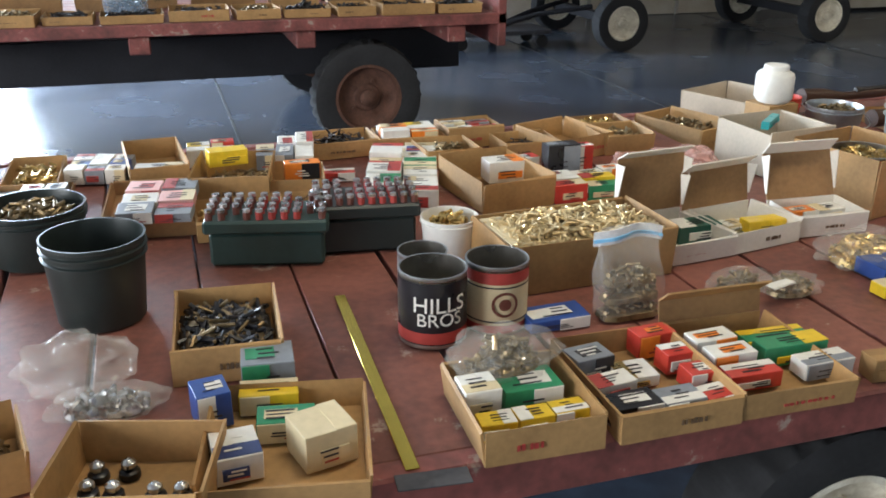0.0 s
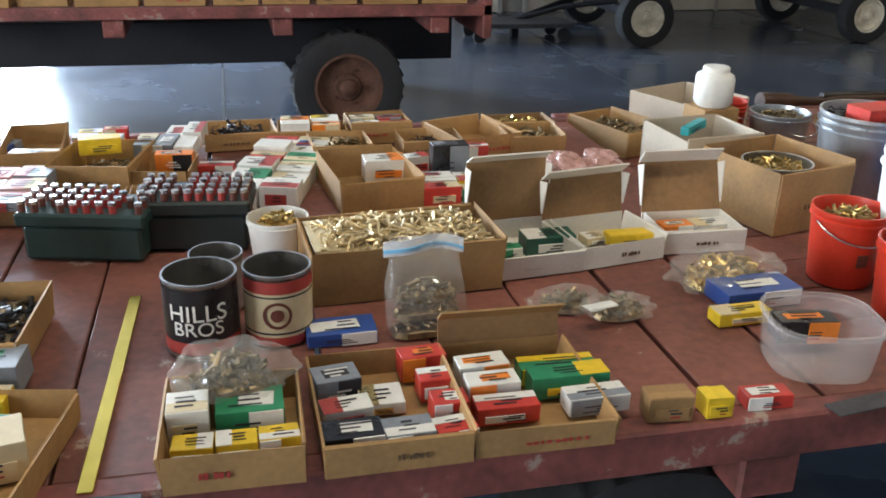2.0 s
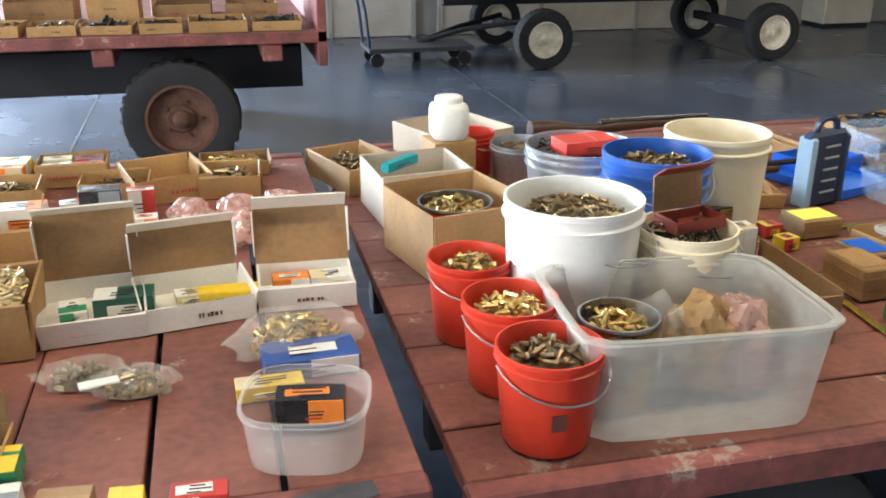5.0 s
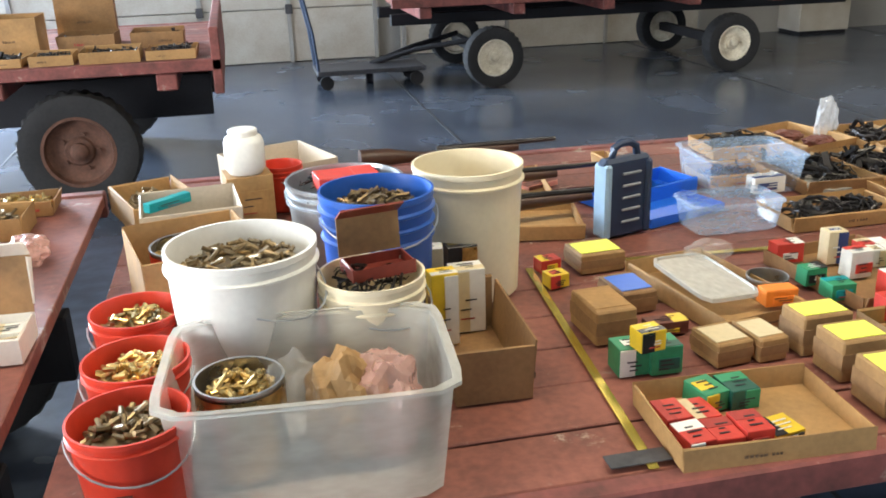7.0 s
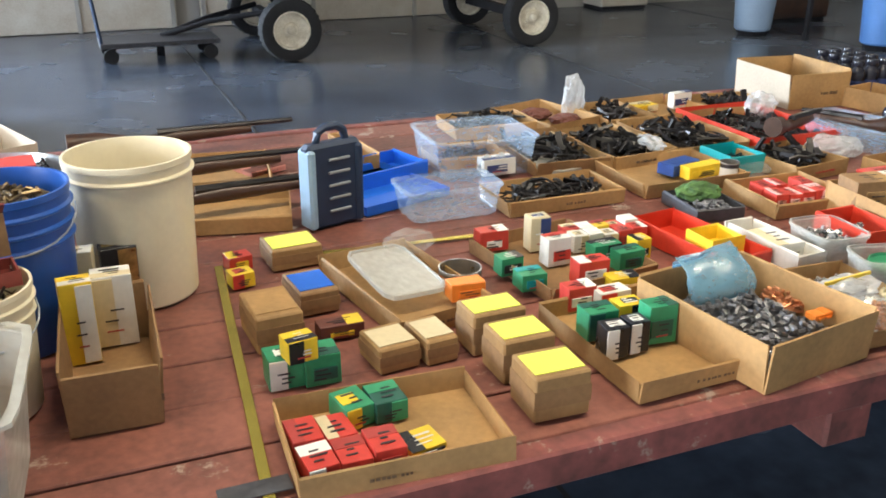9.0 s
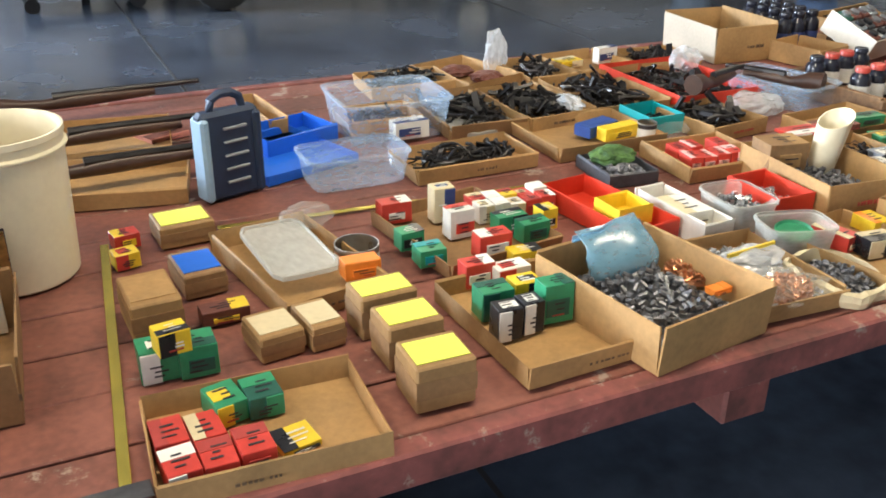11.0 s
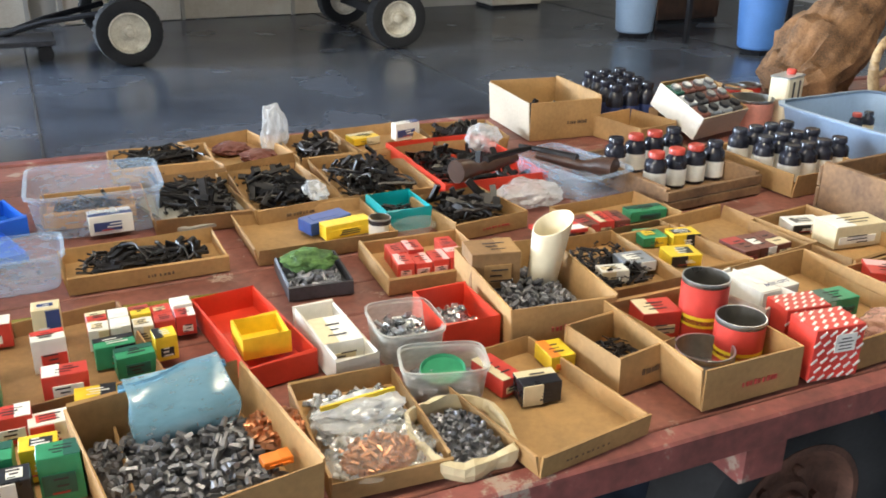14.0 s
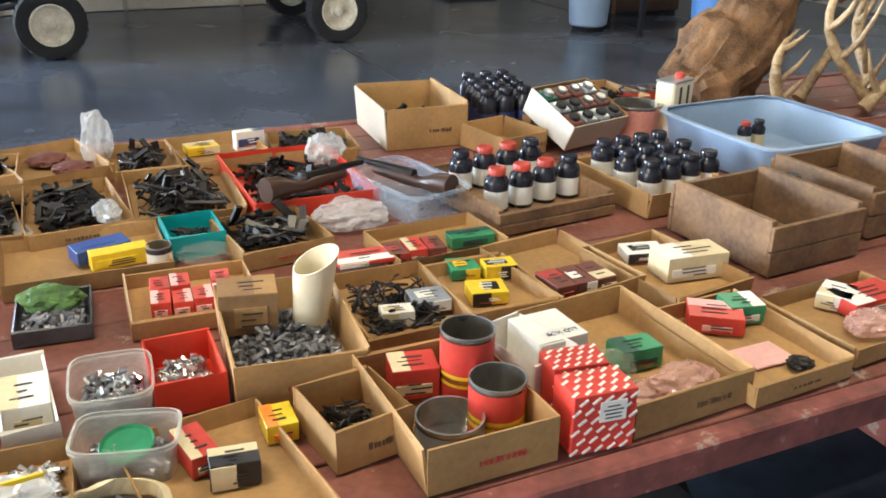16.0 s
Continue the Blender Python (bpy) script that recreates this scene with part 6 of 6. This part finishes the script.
# rifles lying at the back
rifle(2.915, 3.188, .80, 3, .85)
rifle(2.930, 2.741, .80, 3, .85)
rifle(2.947, 2.428, .80, 3, .85)
open_box(2.893, 2.426, 0.763, -12.2, 0.489, 0.302, 0.05)
open_box(2.918, 2.835, 0.763, -7.9, 0.480, 0.387, 0.05)
open_box(3.501, 2.903, 0.763, 5.1, 0.061, 0.354, 0.06)
carton(3.132, 2.874, 0.764, 23.5, 0.152, 0.12, 0.02, "pinkbox", "leather")
strip(2.842, 2.022, 2.753, 0.956, .762, .022, "tape", "long yellow metal measuring tape on the planks")
strip(3.135, 2.012, 4.171, 1.927, .762, .022, "tape", "long yellow metal measuring tape on the planks")
strip(2.671, 0.994, 2.799, 0.995, .765, .045, "plate", "worn grey metal plate on the wagon edge")
# ---- beyond the wagons ----
deer_mount(7.44, 3.18, .76)
antler(7.50, 2.82, .763, 170, 0.36, 3, -18)
antler(7.86, 2.66, .763, -25, 0.62, 4)
antler(7.99, 2.74, .763, 150, 0.66, 5)
antler(8.12, 2.60, .763, 20, 0.58, 6)
antler(7.72, 2.93, .763, 205, 0.40, 7, -80)
antler(8.25, 2.95, .763, 60, 0.55, 8)
waste_bin(10.474, 8.847, "greybin")
waste_bin(11.122, 7.454, "bluebin")
flat_cart(3.358, 9.813)
chest(10.300, 11.744, .8, .6, .85, "door", "white enamel chest freezer against the wall")
chest(11.800, 9.744, 1.0, .5, .8, "walnut", "dark wooden cabinet near the wall")
red_table(11.9, 8.6)
tow_bar(4.1, 9.95)
# goods on the old wagon behind
open_box(-3.430, 5.84, .953, 1.8, 0.340, 0.354, 0.072, "card", "dark", 0.9, label="brown cardboard tray of old tools")
open_box(-3.033, 5.84, .953, -1.5, 0.374, 0.265, 0.055, "card", "dark", 0.9, label="brown cardboard tray of old tools")
open_box(-2.648, 5.84, .953, 0.3, 0.315, 0.317, 0.050, "card", "gun", 0.9, label="brown cardboard tray of old tools")
open_box(-2.298, 5.84, .953, 2.2, 0.305, 0.299, 0.073, "card", "dark", 0.9, label="brown cardboard tray of old tools")
open_box(-1.974, 5.84, .953, -2.2, 0.262, 0.260, 0.076, "card", "gun", 0.9, label="brown cardboard tray of old tools")
open_box(-1.621, 5.84, .953, -2.0, 0.364, 0.277, 0.059, "card", "gun", 0.9, label="brown cardboard tray of old tools")
open_box(-1.236, 5.84, .953, -1.8, 0.326, 0.354, 0.071, "card", "oldbrass", 0.9, label="brown cardboard tray of old tools")
open_box(-0.889, 5.84, .953, -2.0, 0.288, 0.275, 0.052, "card", "dark", 0.9, label="brown cardboard tray of old tools")
open_box(-0.520, 5.84, .953, 0.6, 0.371, 0.331, 0.052, "card", "dark", 0.9, label="brown cardboard tray of old tools")
open_box(-0.109, 5.84, .953, -1.1, 0.371, 0.308, 0.071, "card", "dark", 0.9, label="brown cardboard tray of old tools")
open_box(0.257, 5.84, .953, 2.7, 0.281, 0.296, 0.062, "card", "oldbrass", 0.9, label="brown cardboard tray of old tools")
open_box(0.587, 5.84, .953, -2.9, 0.299, 0.265, 0.055, "card", "gun", 0.9, label="brown cardboard tray of old tools")
open_box(0.905, 5.84, .953, 1.9, 0.259, 0.306, 0.065, "card", "dark", 0.9, label="brown cardboard tray of old tools")
open_box(1.257, 5.84, .953, 1.5, 0.364, 0.340, 0.076, "card", "dark", 0.9, label="brown cardboard tray of old tools")
open_box(1.634, 5.84, .953, -1.7, 0.309, 0.311, 0.061, "card", "gun", 0.9, label="brown cardboard tray of old tools")
tub(-0.55, 5.95, 1.0, 0, .3, .26, .16, "clear", "dark", label="clear plastic tub of tools")
open_box(-3.341, 6.581, .953, 0.5, 0.318, .3, 0.150, "card2", "gun", 1.0, label="brown cardboard box of tools")
open_box(-2.926, 6.550, .953, 1.5, 0.311, .3, 0.215, "card2", "gun", 1.0, label="brown cardboard box of tools")
open_box(-2.446, 6.390, .953, -5.4, 0.449, .3, 0.258, "card2", "gun", 1.0, label="brown cardboard box of tools")
open_box(-1.993, 6.535, .953, -1.9, 0.256, .3, 0.140, "card2", "gun", 1.0, label="brown cardboard box of tools")
open_box(-1.626, 6.595, .953, 1.7, 0.279, .3, 0.228, "card2", "gun", 1.0, label="brown cardboard box of tools")
open_box(-1.177, 6.383, .953, 2.8, 0.418, .3, 0.252, "card2", "gun", 1.0, label="brown cardboard box of tools")
open_box(-0.733, 6.459, .953, -4.2, 0.271, .3, 0.235, "card2", "gun", 1.0, label="brown cardboard box of tools")
open_box(-0.358, 6.581, .953, 1.4, 0.278, .3, 0.127, "card2", "gun", 1.0, label="brown cardboard box of tools")
open_box(0.102, 6.522, .953, -2.2, 0.442, .3, 0.144, "card2", "gun", 1.0, label="brown cardboard box of tools")
open_box(0.589, 6.387, .953, -1.5, 0.331, .3, 0.258, "card", "gun", 1.0, label="brown cardboard box of tools")
open_box(1.042, 6.475, .953, -1.9, 0.375, .3, 0.114, "card2", "gun", 1.0, label="brown cardboard box of tools")
open_box(1.506, 6.487, .953, 0.0, 0.353, .3, 0.110, "card2", "gun", 1.0, label="brown cardboard box of tools")
open_box(1.0, 6.8, .953, 4, .4, .3, .45, "card2", label="tall brown wicker coloured box")
